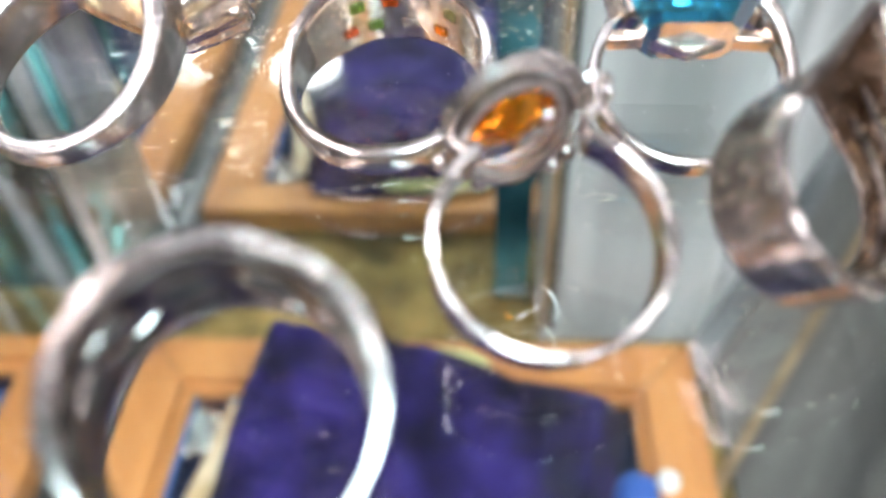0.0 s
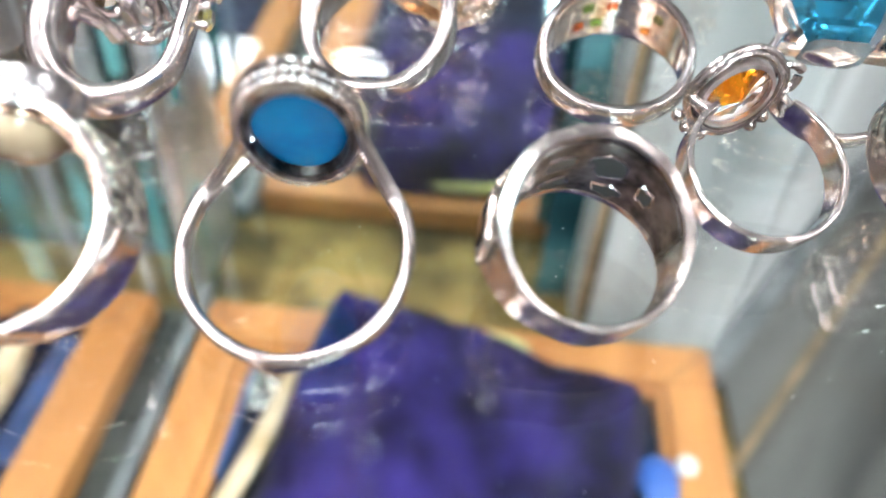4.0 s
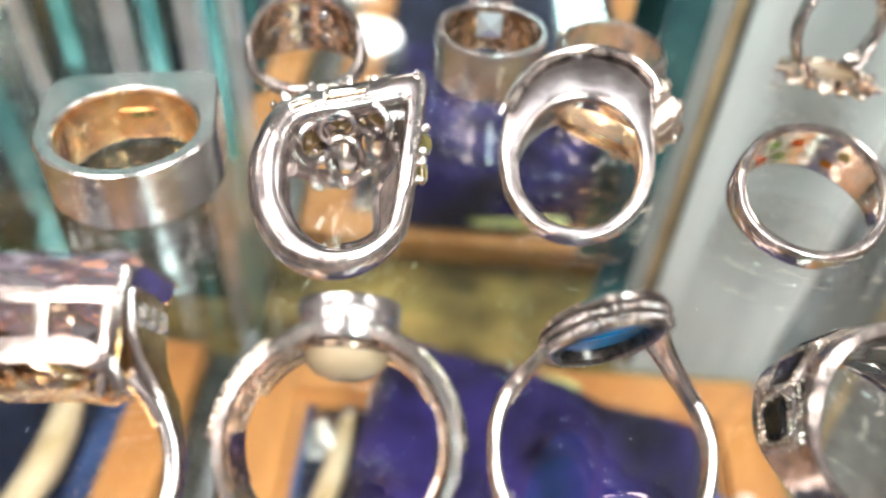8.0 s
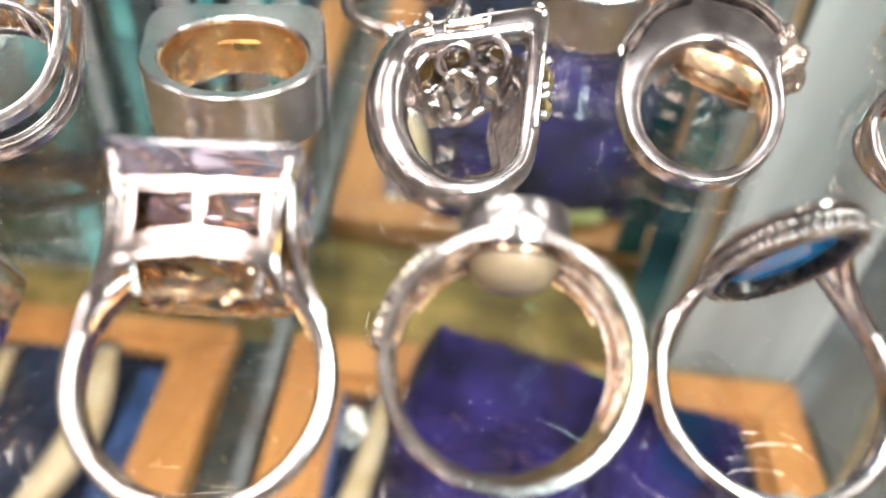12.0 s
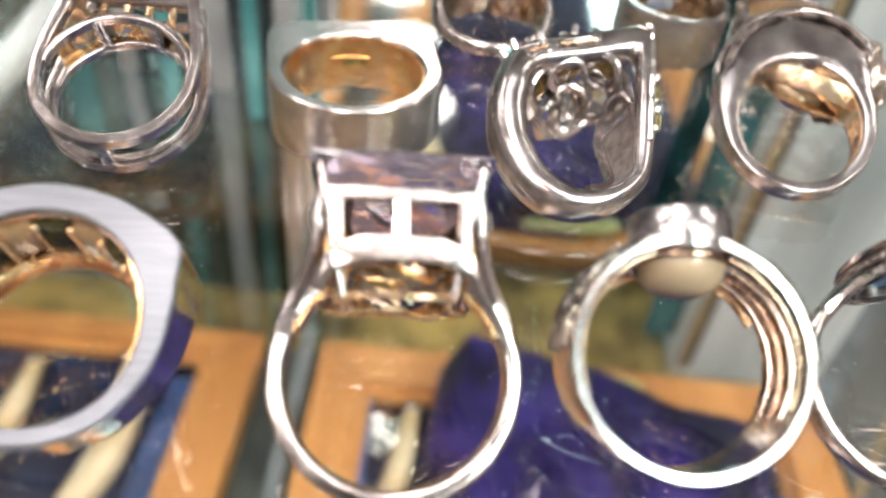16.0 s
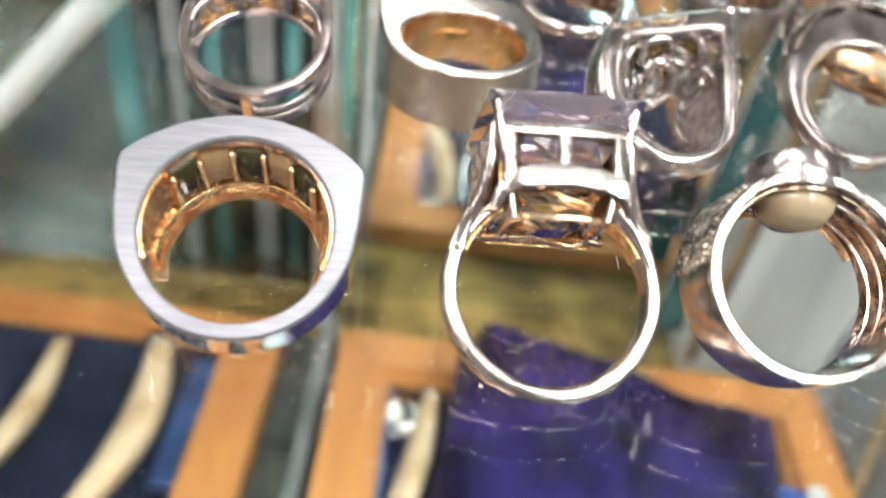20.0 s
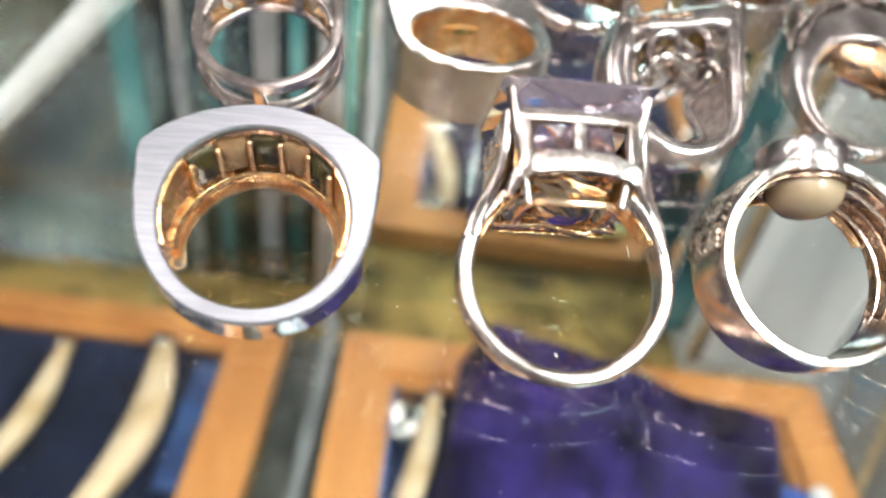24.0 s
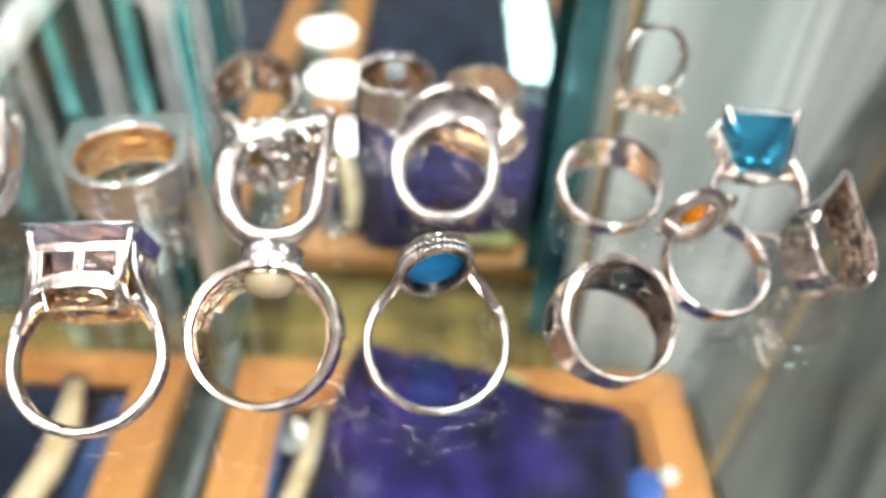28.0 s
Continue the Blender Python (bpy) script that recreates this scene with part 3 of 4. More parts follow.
def plaque(x0, x1, y0, y1, label):
    p = link("enamel_plaque", *box(x0, x1, y0, y1, -0.2093, -0.2062, 0.0008), PLAQUE_BLUE, smooth=False)
    tagged(p, label, "plaque", "enamel plaques")


plaque(-0.172, -0.159, 0.135, 0.196, "blue enamel plaque on navy velvet")
plaque(-0.093, -0.086, 0.14, 0.196, "blue enamel plaque at the edge of the cloth")
bead = thing("bead", "pale round bead lying in the tray", "bead", "beads")
part("bead", mm(ball((0, 0, 0), 4.2, 12)), WHITE, bead)
bead.matrix_basis = pose(0.0865, 0.161, -0.2005)
stone = thing("blue_stone", "bright blue polished stone in the tray", "stone")
part("stone", mm(ball((0, 0, 0), 9, 12, (1.0, 1.2, 0.5))), SKY_BLUE, stone)
stone.matrix_basis = pose(0.0765, 0.156, -0.2046)
disc = thing("silver_disc", "polished silver disc lying in the tray", "pendant")
part("disc", mm(ball((0, 0, 0), 10.5, 14, (1.1, 1, 0.12))), GLOSSY, disc)
disc.matrix_basis = pose(-0.084, 0.181, -0.2078)
bangle = thing("bangle", "yellow green jade bangle lying behind the cushion", "bangle")
part("hoop", mm(tube([(29 * math.cos(a), 4.5 * math.sin(a), 1.5 * math.sin(a)) for a in (2 * math.pi * k / 48 for k in range(48))], 3.2, True, 12)), JADE, bangle)
bangle.matrix_basis = pose(-0.006, 0.2040, -0.1958)

leaning = thing("white_rod", "white metal rod leaning against the mirror", "rod")
part("rod", rod((-0.30, 0.228, -0.17), (-0.12, 0.229, 0.02), 0.0058, sides=16), WHITE, leaning)


# ---- pearl strand at the back of the shelf ----
strand = thing("pearl_strand", "strand of small pale pearls lying along the shelf", "necklace")
for k in range(24):
    part("pearl", mm(ball((0, 0, 0), 1.9, 8)), PEARL, strand).location = (0.004 * k - 0.046, 0.0016 * math.sin(k * 0.5), 0.0019)
strand.matrix_basis = pose(0.078, 0.224, 0.0)

# ---- rings ----
def prism(points, y0, y1):
    """A flat piece with the outline of points (x, z), from y0 to y1."""
    n = len(points)
    v = [(x, y, z) for y in (y0, y1) for x, z in points]
    return v, [tuple(range(n)), tuple(range(2 * n - 1, n - 1, -1))] + [(i, n + i, n + (i + 1) % n, (i + 1) % n) for i in range(n)]


def jagged(w, h, seed, n=11):
    rnd = random.Random(seed)
    return [(w * k * math.cos(2 * math.pi * i / n), h * k * math.sin(2 * math.pi * i / n)) for i in range(n) for k in (rnd.uniform(0.55, 1.15),)]


def round_wall(a, r, z):
    """A point on the hoop's wall."""
    return (r * math.sin(radians(a)), r * math.cos(radians(a)), z)


def ring(name, label):
    return thing(name, label, "ring", RINGS)


def signet():
    o = ring("signet_ring", "heavy brushed silver ring with smoky baguette stones set in gilt")
    outer = lambda a: float(np.interp(abs(a), (0, 20, 40, 54, 60, 63, 74, 90, 120, 150, 180), (13.2, 13.3, 13.9, 14.7, 15.05, 14.9, 13.6, 12.75, 12.3, 12.15, 12.05)))
    half = lambda a: ease(a, 40, 150, 2.9, 5.9)
    part("hoop", mm(band(10.3, lambda a: 2, lambda a: half(a) - 0.25, outer=outer, seg=180, chamfer=0.3)), GLOSSY, o, "polished outer wall")
    part("face", mm(band(10.28, lambda a: 2, lambda a: 0.45, outer=lambda a: outer(a) + 0.02, mid=lambda a: half(a) - 0.42, seg=180, chamfer=0.22)), BRUSHED, o, "brushed flat face")
    part("lining", mm(band(9.95, lambda a: 0.5, lambda a: half(a) - 0.6, -56, 56, square=0.4)), BROWN_SILVER, o, "dark lining behind the stones")
    for a0, a1 in ((-112, -56), (56, 112)):
        part("side_lining", mm(band(9.7, lambda a: 0.7, lambda a: half(a) - 0.5, a0, a1, square=0.4)), TEXTURED_GILT, o, "grainy gilt lining")
    colours = (OLIVE_STONE, HONEY, OLIVE_STONE, HONEY, OLIVE_STONE)
    for i, c in enumerate(colours):
        a = -44 + 22 * i
        cut = [[(x * k, y, 1.3 + z * k) for x, z in ((-1.6, -2.9), (1.6, -2.9), (1.6, 2.9), (-1.6, 2.9))] for y, k in ((0.35, 1.0), (-0.35, 1.0), (-0.85, 0.72), (-1.15, 0.4))]
        part("stone", mm(at_angle(sheet(cut, caps=True), a, 9.85)), c, o, "step cut baguette stone", smooth=False)
    for i in range(6):
        a = -55 + 22 * i
        part("divider", mm(at_angle(beaded([(0, 0, -1.9), (0, 0, 4.3)], 0.45, 9), a, 9.25)), GILT, o, "beaded gilt divider")
    part("gilt_step", mm(band(9.1, lambda a: 1.0, lambda a: 1.35, -106, 106, square=0.5, mid=lambda a: 1.9 - half(a))), TEXTURED_GILT, o, "grainy gilt step below the stones")
    part("edge_trim", mm(beaded([(9.5 * math.sin(radians(a)), 9.5 * math.cos(radians(a)), 0.9 - half(a)) for a in range(-112, 113, 4)], 1.15, 80)), GILT, o, "beaded gilt lower edge")
    return o


def lilac_ring():
    o = ring("cocktail_ring", "silver cocktail ring with a big square lilac stone")
    rise = lambda a: 1.7 + 0.5 * bump_at(abs(a), 42, 18)
    half = lambda a: 1.5 + 1.0 * bump_at(abs(a), 40, 26)
    part("hoop", mm(band(9.35, rise, half, 38, 322, square=0.55, seg=130)), SILVER, o)
    part("inner_bar", mm(strap([(-6.6, 6.2, -3.8), (-5.0, 6.3, -3.8), (-1.0, 6.5, -3.8), (1.6, 6.0, -3.8), (3.2, 5.7, -3.8), (4.6, 6.5, -3.8), (6.6, 6.2, -3.8)], 0.7, 0.9)), GILT, o, "gilt bar under the stone")
    for s in (-1, 1):
        path = [(s * 9.75, 3.2, 0), (s * 9.1, 5.4, 0), (s * 8.1, 7.4, 0), (s * 7.35, 9.2, 0), (s * 6.95, 11.4, 0), (s * 6.8, 13.4, 0), (s * 6.75, 15.2, 0)]
        part("shoulder", mm(strap(path, [1.5, 1.5, 1.35, 1.2, 1.05, 1.0, 0.9], [3.0, 3.8, 5.4, 7.6, 9.6, 10.6, 10.8])), SILVER, o, "flared shoulder")
        part("shoulder_lining", mm(band(9.2, lambda a: 0.25, lambda a: 1.45, min(s * 33, s * 68), max(s * 33, s * 68), square=0.5)), TEXTURED_GILT, o, "grainy gilt inside of the shoulder")
        part("side_plate", mm(box(s * 6.05 - 0.15, s * 6.05 + 0.15, 7.8, 13.6, -4.9, 4.9, 0.1)), TEXTURED_GILT, o, "grainy gilt inner plate", smooth=False)
        for z in (-3.2, 0.0, 3.2):
            part("side_stone", mm(moved(gem(1.15, 1.15, 0, 0.5, 1.0, 8), Matrix.Translation((s * 7.45, 13.2, z)) @ Matrix.Rotation(radians(-90 * s), 4, "Z"))), CRYSTAL, o, "small clear stone", smooth=False)
    for s in (-1, 1):
        z = s * 5.9
        wall = part("gallery", mm(strap([(-6.0, 14.55, z), (0, 14.55, z), (6.0, 14.55, z)], 1.5, 0.9)), SILVER, o, "openwork wall with two windows")
        arch = [(-6.7, 6.6, z * 0.82), (-6.2, 8.0, z * 0.94), (-5.2, 9.1, z), (-3.2, 9.8, z), (0, 10.1, z), (3.2, 9.8, z), (5.2, 9.1, z), (6.2, 8.0, z * 0.94), (6.7, 6.6, z * 0.82)]
        part("lower_bar", mm(strap(arch, [0.9, 1.3, 2.0, 2.3, 2.4, 2.3, 2.0, 1.3, 0.9], 0.95)), SILVER, wall, "arched lower bar")
        for x, w in ((-5.4, 1.35), (0.0, 1.5), (5.4, 1.35)):
            part("window_post", mm(strap([(x * 0.97, 9.9 - 0.12 * abs(x), z), (x * 0.99, 12.2, z), (x, 14.4, z)], w, 0.86)), SILVER, wall)
    for k in range(7):
        for z in (-3.4, -0.6):
            part("accent_stone", mm(at_angle(gem(1.2, 1.3, 0.0, 0.6, 1.2, 8), -33 + 11 * k, 9.2 - 0.12 * abs(k - 3))), (CRYSTAL if (k + (z < -1)) % 2 else CHAMPAGNE), o, "small clear stone", smooth=False).data.transform(Matrix.Translation((0, 0, z / 1000)))
    for sx in (-1, 1):
        for sz in (-1, 1):
            part("prong", mm(rod((sx * 4.6, 6.2, sz * 4.0), (sx * 6.8, 16.6, sz * 6.6), 0.45, 0.55)), GILT if sz < 0 else SILVER, o)
    rows = []
    for lvl, (y, h) in enumerate(((8.4, 0.8), (10.2, 2.5), (12.0, 4.2), (13.8, 5.7), (15.6, 6.9), (17.2, 7.8), (17.5, 7.8), (18.0, 7.0), (18.4, 5.8))):
        row = []
        for k in range(16):
            a = 2 * math.pi * (k + 0.5 * (lvl % 2)) / 16
            c, d = math.cos(a), math.sin(a)
            q = h / max(abs(c), abs(d)) * (1.0 if lvl >= 4 else 1.0 - 0.10 * ((k + lvl) % 2))
            row.append((q * c, y + (0.35 if lvl < 5 and k % 2 else 0.0), q * d))
        rows.append(row)
    part("stone", mm(sheet(rows, caps=True)), LILAC, o, "square cut lilac crystal", smooth=False)
    rows = []
    for lvl, (y, h) in enumerate(((6.0, 1.6), (6.7, 3.2), (7.8, 4.2), (9.0, 4.6), (9.6, 4.2))):
        rows.append([(h * (1.0 - 0.16 * ((k + lvl) % 2)) / max(abs(math.cos(t)), abs(math.sin(t))) * math.cos(t), y, -0.4 + h * (1.0 - 0.16 * ((k + lvl) % 2)) / max(abs(math.cos(t)), abs(math.sin(t))) * math.sin(t)) for k, t in enumerate(2 * math.pi * (q + 0.5 * (lvl % 2)) / 14 for q in range(14))])
    part("lower_stone", mm(sheet(rows, caps=True)), GILT_GLINT, o, "metal facets imitating gilt reflected in the lower stone", smooth=False)
    part("far_plate", mm(box(-5.8, 5.8, 5.9, 13.8, -5.35, -5.1, 0.1)), TEXTURED_GILT, o, "gilt far wall behind the stone", smooth=False)
    part("under_basket", mm(join(tube(oval(4.7, 4.2, 6.4, 24, 0.5), 0.42, True, 8), tube(oval(5.4, 5.0, 10.4, 24, 0.5), 0.36, True, 8))), GILT, o, "gilt basket under the stone")
    return o


def pearl_ring():
    o = ring("cabochon_ring", "wide silver ring with a cream cabochon in a plain bezel")
    half = lambda a: ease(a, 8, 45, 4.5, 4.2)
    part("hoop", mm(band(9.9, lambda a: 1.15 + 0.5 * bump_at(a, 0, 30), half, square=0.36, dome=lambda a: ease(a, 20, 90, 0.2, 0.5), seg=130)), SILVER, o)
    part("seat_lip", mm(tube([round_wall(a, 9.3 - 0.9 * bump_at(a, 0, 22), 0.9 - half(a) - 0.6 * bump_at(a, 0, 25)) for a in range(-64, 65, 4)], 0.6, sides=8)), GILT, o, "bright gilt lip below the stone")
    part("beaded_rim", mm(beaded([round_wall(a, 11.0, half(a) - 0.5) for a in range(30, 150, 4)], 0.3, 60)), SILVER, o)
    part("lining", mm(band(9.58, lambda a: 0.3, lambda a: half(a) - 0.8, -115, 115, square=0.4)), BROWN_SILVER, o, "warm toned lining")
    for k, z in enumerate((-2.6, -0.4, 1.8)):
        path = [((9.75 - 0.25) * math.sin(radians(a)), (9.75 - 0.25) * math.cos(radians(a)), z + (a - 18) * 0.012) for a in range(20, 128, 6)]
        part("inner_ridge", mm(tube(path, [0.32 * min(1.0, (len(path) - n) / 6) for n in range(len(path))], sides=8)), BROWN_SILVER if k == 1 else ROSE, o, "raised inner ridge")
        path = [(-p[0], p[1], p[2]) for p in path[:12]]
        part("inner_ridge", mm(tube(path, 0.22, sides=8)), BROWN_SILVER, o, "raised inner ridge")
    for s in (-1, 1):
        dots = []
        for i in range(26):
            a = s * (38 + i * 2.0)
            for j in range(6):
                dots.append(at_angle(ball((0, 0, -3.3 + 1.25 * j + 0.5 * (i % 2)), 0.5, 5), a, 11.3))
        part("marcasite_field", mm(join(*dots)), MARCASITE, o, "studded marcasite shoulder")["kind"] = "stuff"
    turn = Matrix.Translation((0, 10, 0)) @ Matrix.Rotation(radians(-9), 4, "X") @ Matrix.Translation((0, -10, 0))
    put = lambda g: mm(moved(g, turn))
    part("bezel", put(sheet([oval(*r) for r in ((4.3, 4.2, 8.9), (4.75, 4.6, 9.0), (4.9, 4.75, 9.2), (4.95, 4.8, 11.4), (5.0, 4.85, 13.0), (4.9, 4.75, 13.2), (4.5, 4.4, 13.2), (4.4, 4.3, 12.9), (4.3, 4.2, 8.9))])), SATIN, o, "smooth cylinder shaped bezel")
    part("stone", put(stack([(5.7, 0.2, 0.2), (5.8, 1.6, 1.5), (6.3, 2.9, 2.8), (7.2, 3.8, 3.7), (8.4, 4.2, 4.1), (12.4, 4.3, 4.2), (13.6, 3.0, 2.6), (14.1, 1.4, 1.2), (14.2, 0.1, 0.1)], 32)), CREAM, o, "cream cabochon")
    part("inner_rim", put(tube(oval(4.5, 4.4, 8.5), 0.35, True, 8)), BROWN_SILVER, o)
    return o


def turquoise_ring():
    o = ring("turquoise_ring", "slim silver ring with a blue oval stone and rope bezel")
    reach = lambda a, r: r if abs(a) >= 60 else r / math.cos(radians(60 - abs(a)))
    part("hoop", mm(band(10.2, lambda a: 1.5 + 0.12 * math.sin(a / 9), lambda a: 1.3, 62, 298, square=0.7, seg=130)), SILVER, o)
    for s in (-1, 1):
        for z in (-1, 0, 1):
            path = []
            for k in range(12):
                a = 66 - 3.5 * k
                r = reach(a, 11.0) * (1 - 0.0035 * k * abs(z))
                on_hoop = Vector((s * r * math.sin(radians(a)), r * math.cos(radians(a)), z * 0.25))
                on_bezel = Vector((s * 4.9 - 0.25, 10.7 + s * 0.95, 3.95 + z * 3.6))
                path.append(tuple(on_hoop.lerp(on_bezel, (k / 11) ** 1.6)))
            part("split_shank", mm(tube(path, [(0.95 if z else 0.75) * (1 - 0.045 * k) for k in range(len(path))], sides=8)), SILVER, o, "split strand of the shank")
    rx, rz = 5.8, 10.3
    turn = Matrix.Translation((-0.25, 10.03, 3.95)) @ Matrix.Rotation(radians(10.3), 4, "Z") @ Matrix.Translation((0, -10.5, 0))
    wall = sheet([oval(rx * k, rz * k, y) for k, y in ((0.86, 10.8), (0.95, 10.3), (1.0, 10.6), (0.98, 12.8), (0.93, 13.1), (0.84, 12.8), (0.82, 11.6), (0.86, 10.8))])
    part("bezel", mm(moved(wall, turn)), SILVER, o)
    for y in (11.3, 12.35):
        part("groove", mm(moved(tube(oval(6.2, 10.75, y), 0.16, True, 6), turn)), OXIDE_SHADE, o, "dark groove between the ropes")
    # this rim and the inner wall carry the bezel's shadow as dark colour
    part("inner_rim", mm(moved(tube(oval(4.95, 9.0, 10.5), 0.4, True, 8), turn)), OXIDE_SHADE, o, "inner rim darkened for the shadow in the bezel")
    part("top_rim", mm(moved(tube(oval(rx * 0.97, rz * 0.98, 12.75), 0.5, True, 8), turn)), SILVER, o, "plain upper rim of the bezel")
    part("inner_wall", mm(moved(sheet([oval(rx * k, rz * k, y) for k, y in ((0.82, 10.7), (0.80, 12.2), (0.83, 12.2), (0.85, 10.7), (0.82, 10.7))]), turn)), OXIDE_SHADE, o, "inner wall of the bezel with its shadow painted in")
    for y, k, r in ((10.75, 1.02, 0.47), (11.75, 1.02, 0.46)):
        part("rope_trim", mm(moved(beaded([(rx * k * math.cos(a), y, rz * k * math.sin(a)) for a in (2 * math.pi * i / 60 for i in range(60))], r, int(47 / (r * 1.85)), True, 8), turn)), SILVER, o, "beaded rope trim")
    part("stone", mm(moved(stack([(11.35, 0.2, 0.2), (11.35, 2.4, 3.2), (11.45, 3.9, 7.0), (11.7, 4.6, 8.3), (12.6, 4.7, 8.5), (13.8, 3.9, 6.4), (14.4, 2.0, 2.4), (14.5, 0.1, 0.1)]), turn)), TURQUOISE, o, "polished blue oval stone")
    return o


def onyx_ring():
    o = ring("onyx_ring", "domed silver ring with black square stones and marcasite")
    half = lambda a: ease(a, 15, 150, 2.6, 6.6)
    outer = lambda a: 8.75 + ease(a, 50, 150, 0.9, 1.5) + 0.08 * math.sin(a / 7)
    part("hoop", mm(band(8.75, lambda a: 2, half, outer=outer, chamfer=0.22, seg=130)), AGED, o)
    part("lining", mm(band(8.45, lambda a: 0.3, lambda a: half(a) - 0.9, -100, 100, square=0.5)), OXIDE_SHADE, o, "tarnished pierced inner wall")
    # solid dark plates stand in for the shade inside pierced holes
    for i, (a, z, w, h) in enumerate(((-68, 0.8, 1.8, 1.8), (-44, 2.4, 2.2, 1.6), (-36, -1.9, 2.2, 1.9), (-8, 1.9, 2.4, 1.7), (-2, -2.6, 1.9, 1.5), (28, 1.7, 2.1, 1.9), (36, -2.6, 1.7, 1.3), (62, 0.6, 1.4, 1.7))):
        outline = jagged(w, h, i)
        part("piercing", mm(at_angle(moved(prism(outline, -0.22, 0.2), Matrix.Translation((0, 0, z))), a, 8.45)), DARK, o, "dark plate in place of a jagged opening", smooth=False)
        part("torn_edge", mm(at_angle(tube([(x * 1.05, -0.12, z + q * 1.05) for x, q in outline], 0.16, True, 6), a, 8.45)), AGED, o)
    part("foot_band", mm(band(8.4, lambda a: 0.25, lambda a: 0.55, -85, 85, square=0.6, mid=lambda a: 1.2 - half(a))), SILVER, o, "bright lower edge of the inner wall")
    for i, a in enumerate((-62, -31, 0, 31, 62)):
        part("stone", mm(at_angle(moved(box(-1.7, 1.7, -0.3, 0.75, -1.7, 1.7, 0.25), Matrix.Rotation(radians(8), 4, "Y")), a - 8, 10.2)), ONYX, o, "black square stone", smooth=False)
        square_line = lambda w, h, y: [(w * spow(math.cos(t), 0.35), y, h * spow(math.sin(t), 0.35)) for t in (2 * math.pi * k / 40 for k in range(40))]
        part("marcasite_frame", mm(at_angle(beaded(square_line(2.35, 2.35, 0.1), 0.4, 24, True, 6), a - 8, 10.3)), MARCASITE, o)
        part("marcasite_frame", mm(at_angle(beaded(square_line(3.0, 3.5, -0.1), 0.36, 32, True, 6), a - 8, 10.2)), MARCASITE, o)
        part("rim", mm(at_angle(tube([(2.9 * spow(math.cos(t), 0.3), 0.1, 2.9 * spow(math.sin(t), 0.3)) for t in (2 * math.pi * k / 28 for k in range(28))], 0.22, True, 6), a - 8, 10.25)), SILVER, o)
    return o


def amber_ring():
    o = ring("amber_ring", "slim silver ring with an orange oval stone in looped wire")
    part("hoop", mm(band(8.35, lambda a: 0.85, lambda a: 2.0 + 0.1 * math.sin(a / 14), 30, 330, square=0.28, seg=110)), SILVER, o)
    turn = Matrix.Translation((-1.3, 9.5, 0)) @ Matrix.Rotation(radians(-34), 4, "X") @ Matrix.Rotation(radians(-38), 4, "Y") @ Matrix.Translation((0, -9.4, 0))
    put = lambda g: mm(moved(g, turn))
    part("stone", put(gem(4.2, 3.0, 9.6, 1.6, 1.7, 14, 1.0, 0.5)), AMBER, o, "orange faceted stone", smooth=False)
    part("bezel", put(sheet([oval(*r) for r in ((4.1, 3.0, 8.9), (4.6, 3.5, 9.0), (4.9, 3.9, 10.2), (4.7, 3.7, 10.7), (4.3, 3.2, 10.4), (4.15, 2.95, 9.2), (4.1, 3.0, 8.9))])), WORN, o)
    for y, rx, rz, cx, cz, r in ((9.6, 5.3, 4.5, 0.1, 0.1, 0.45), (10.5, 5.8, 4.9, 0.3, -0.2, 0.5)):
        part("wire_loop", put(tube([(p[0] + cx, p[1] + 0.35 * math.sin(k * 0.5), p[2] + cz) for k, p in enumerate(oval(rx, rz, y, 36))], r, True, 8)), SILVER, o)
    for cx, cz, rr in ((5.8, -2.6, 1.8),):
        part("scroll", put(tube([(cx + rr * math.cos(t), 10.3 + 0.2 * t, cz + rr * math.sin(t)) for t in (0.35 * k for k in range(17))], 0.55, sides=8)), SILVER, o, "curled wire scroll")
    for t in (3.0, 3.35, 3.7, 4.7, 4.95):
        part("granule", put(ball((6.6 * math.cos(t), 10.9, 5.9 * math.sin(t)), 0.85, 7)), SILVER, o)
    for sx in (-1, 1):
        part("shoulder", mm(rod((sx * 4.6, 7.3, 0), (sx * 5.4 - 0.9, 9.2, -0.4), 1.1, 0.7)), SILVER, o)
    return o


def rainbow_ring():
    o = ring("band_ring", "tapered silver band with rows of tiny coloured stones")
    half = lambda a: ease(a, 30, 140, 1.7, 4.6)
    part("hoop", mm(band(9.2, lambda a: 1.5, half, square=0.5, dome=0.3, seg=110)), SILVER, o)
    part("lining", mm(band(9.1, lambda a: 0.2, lambda a: half(a) - 0.8, -70, 70, square=0.5)), ROSE, o)
    seq = (RED, GREEN, CRYSTAL, AMBER, GREEN, RED, CRYSTAL, SMOKE)
    n = 0
    for z, angles in ((-1.6, (-38, -20, 4, 26)), (1.4, (-30, -8, 14, 36))):
        for a in angles:
            c = seq[n % 8]
            n += 1
            part("stone", mm(at_angle(box(-0.85, 0.85, -0.22, 0.3, z - 0.62, z + 0.62, 0.18), a, 9.07)), c, o, smooth=False)
            part("outer_stone", mm(at_angle(moved(gem(0.95, 0.95, 0, 0.4, 0.6, 8), Matrix.Translation((0, 0, z))), a + 3, 11.0)), c, o, smooth=False)
    return o


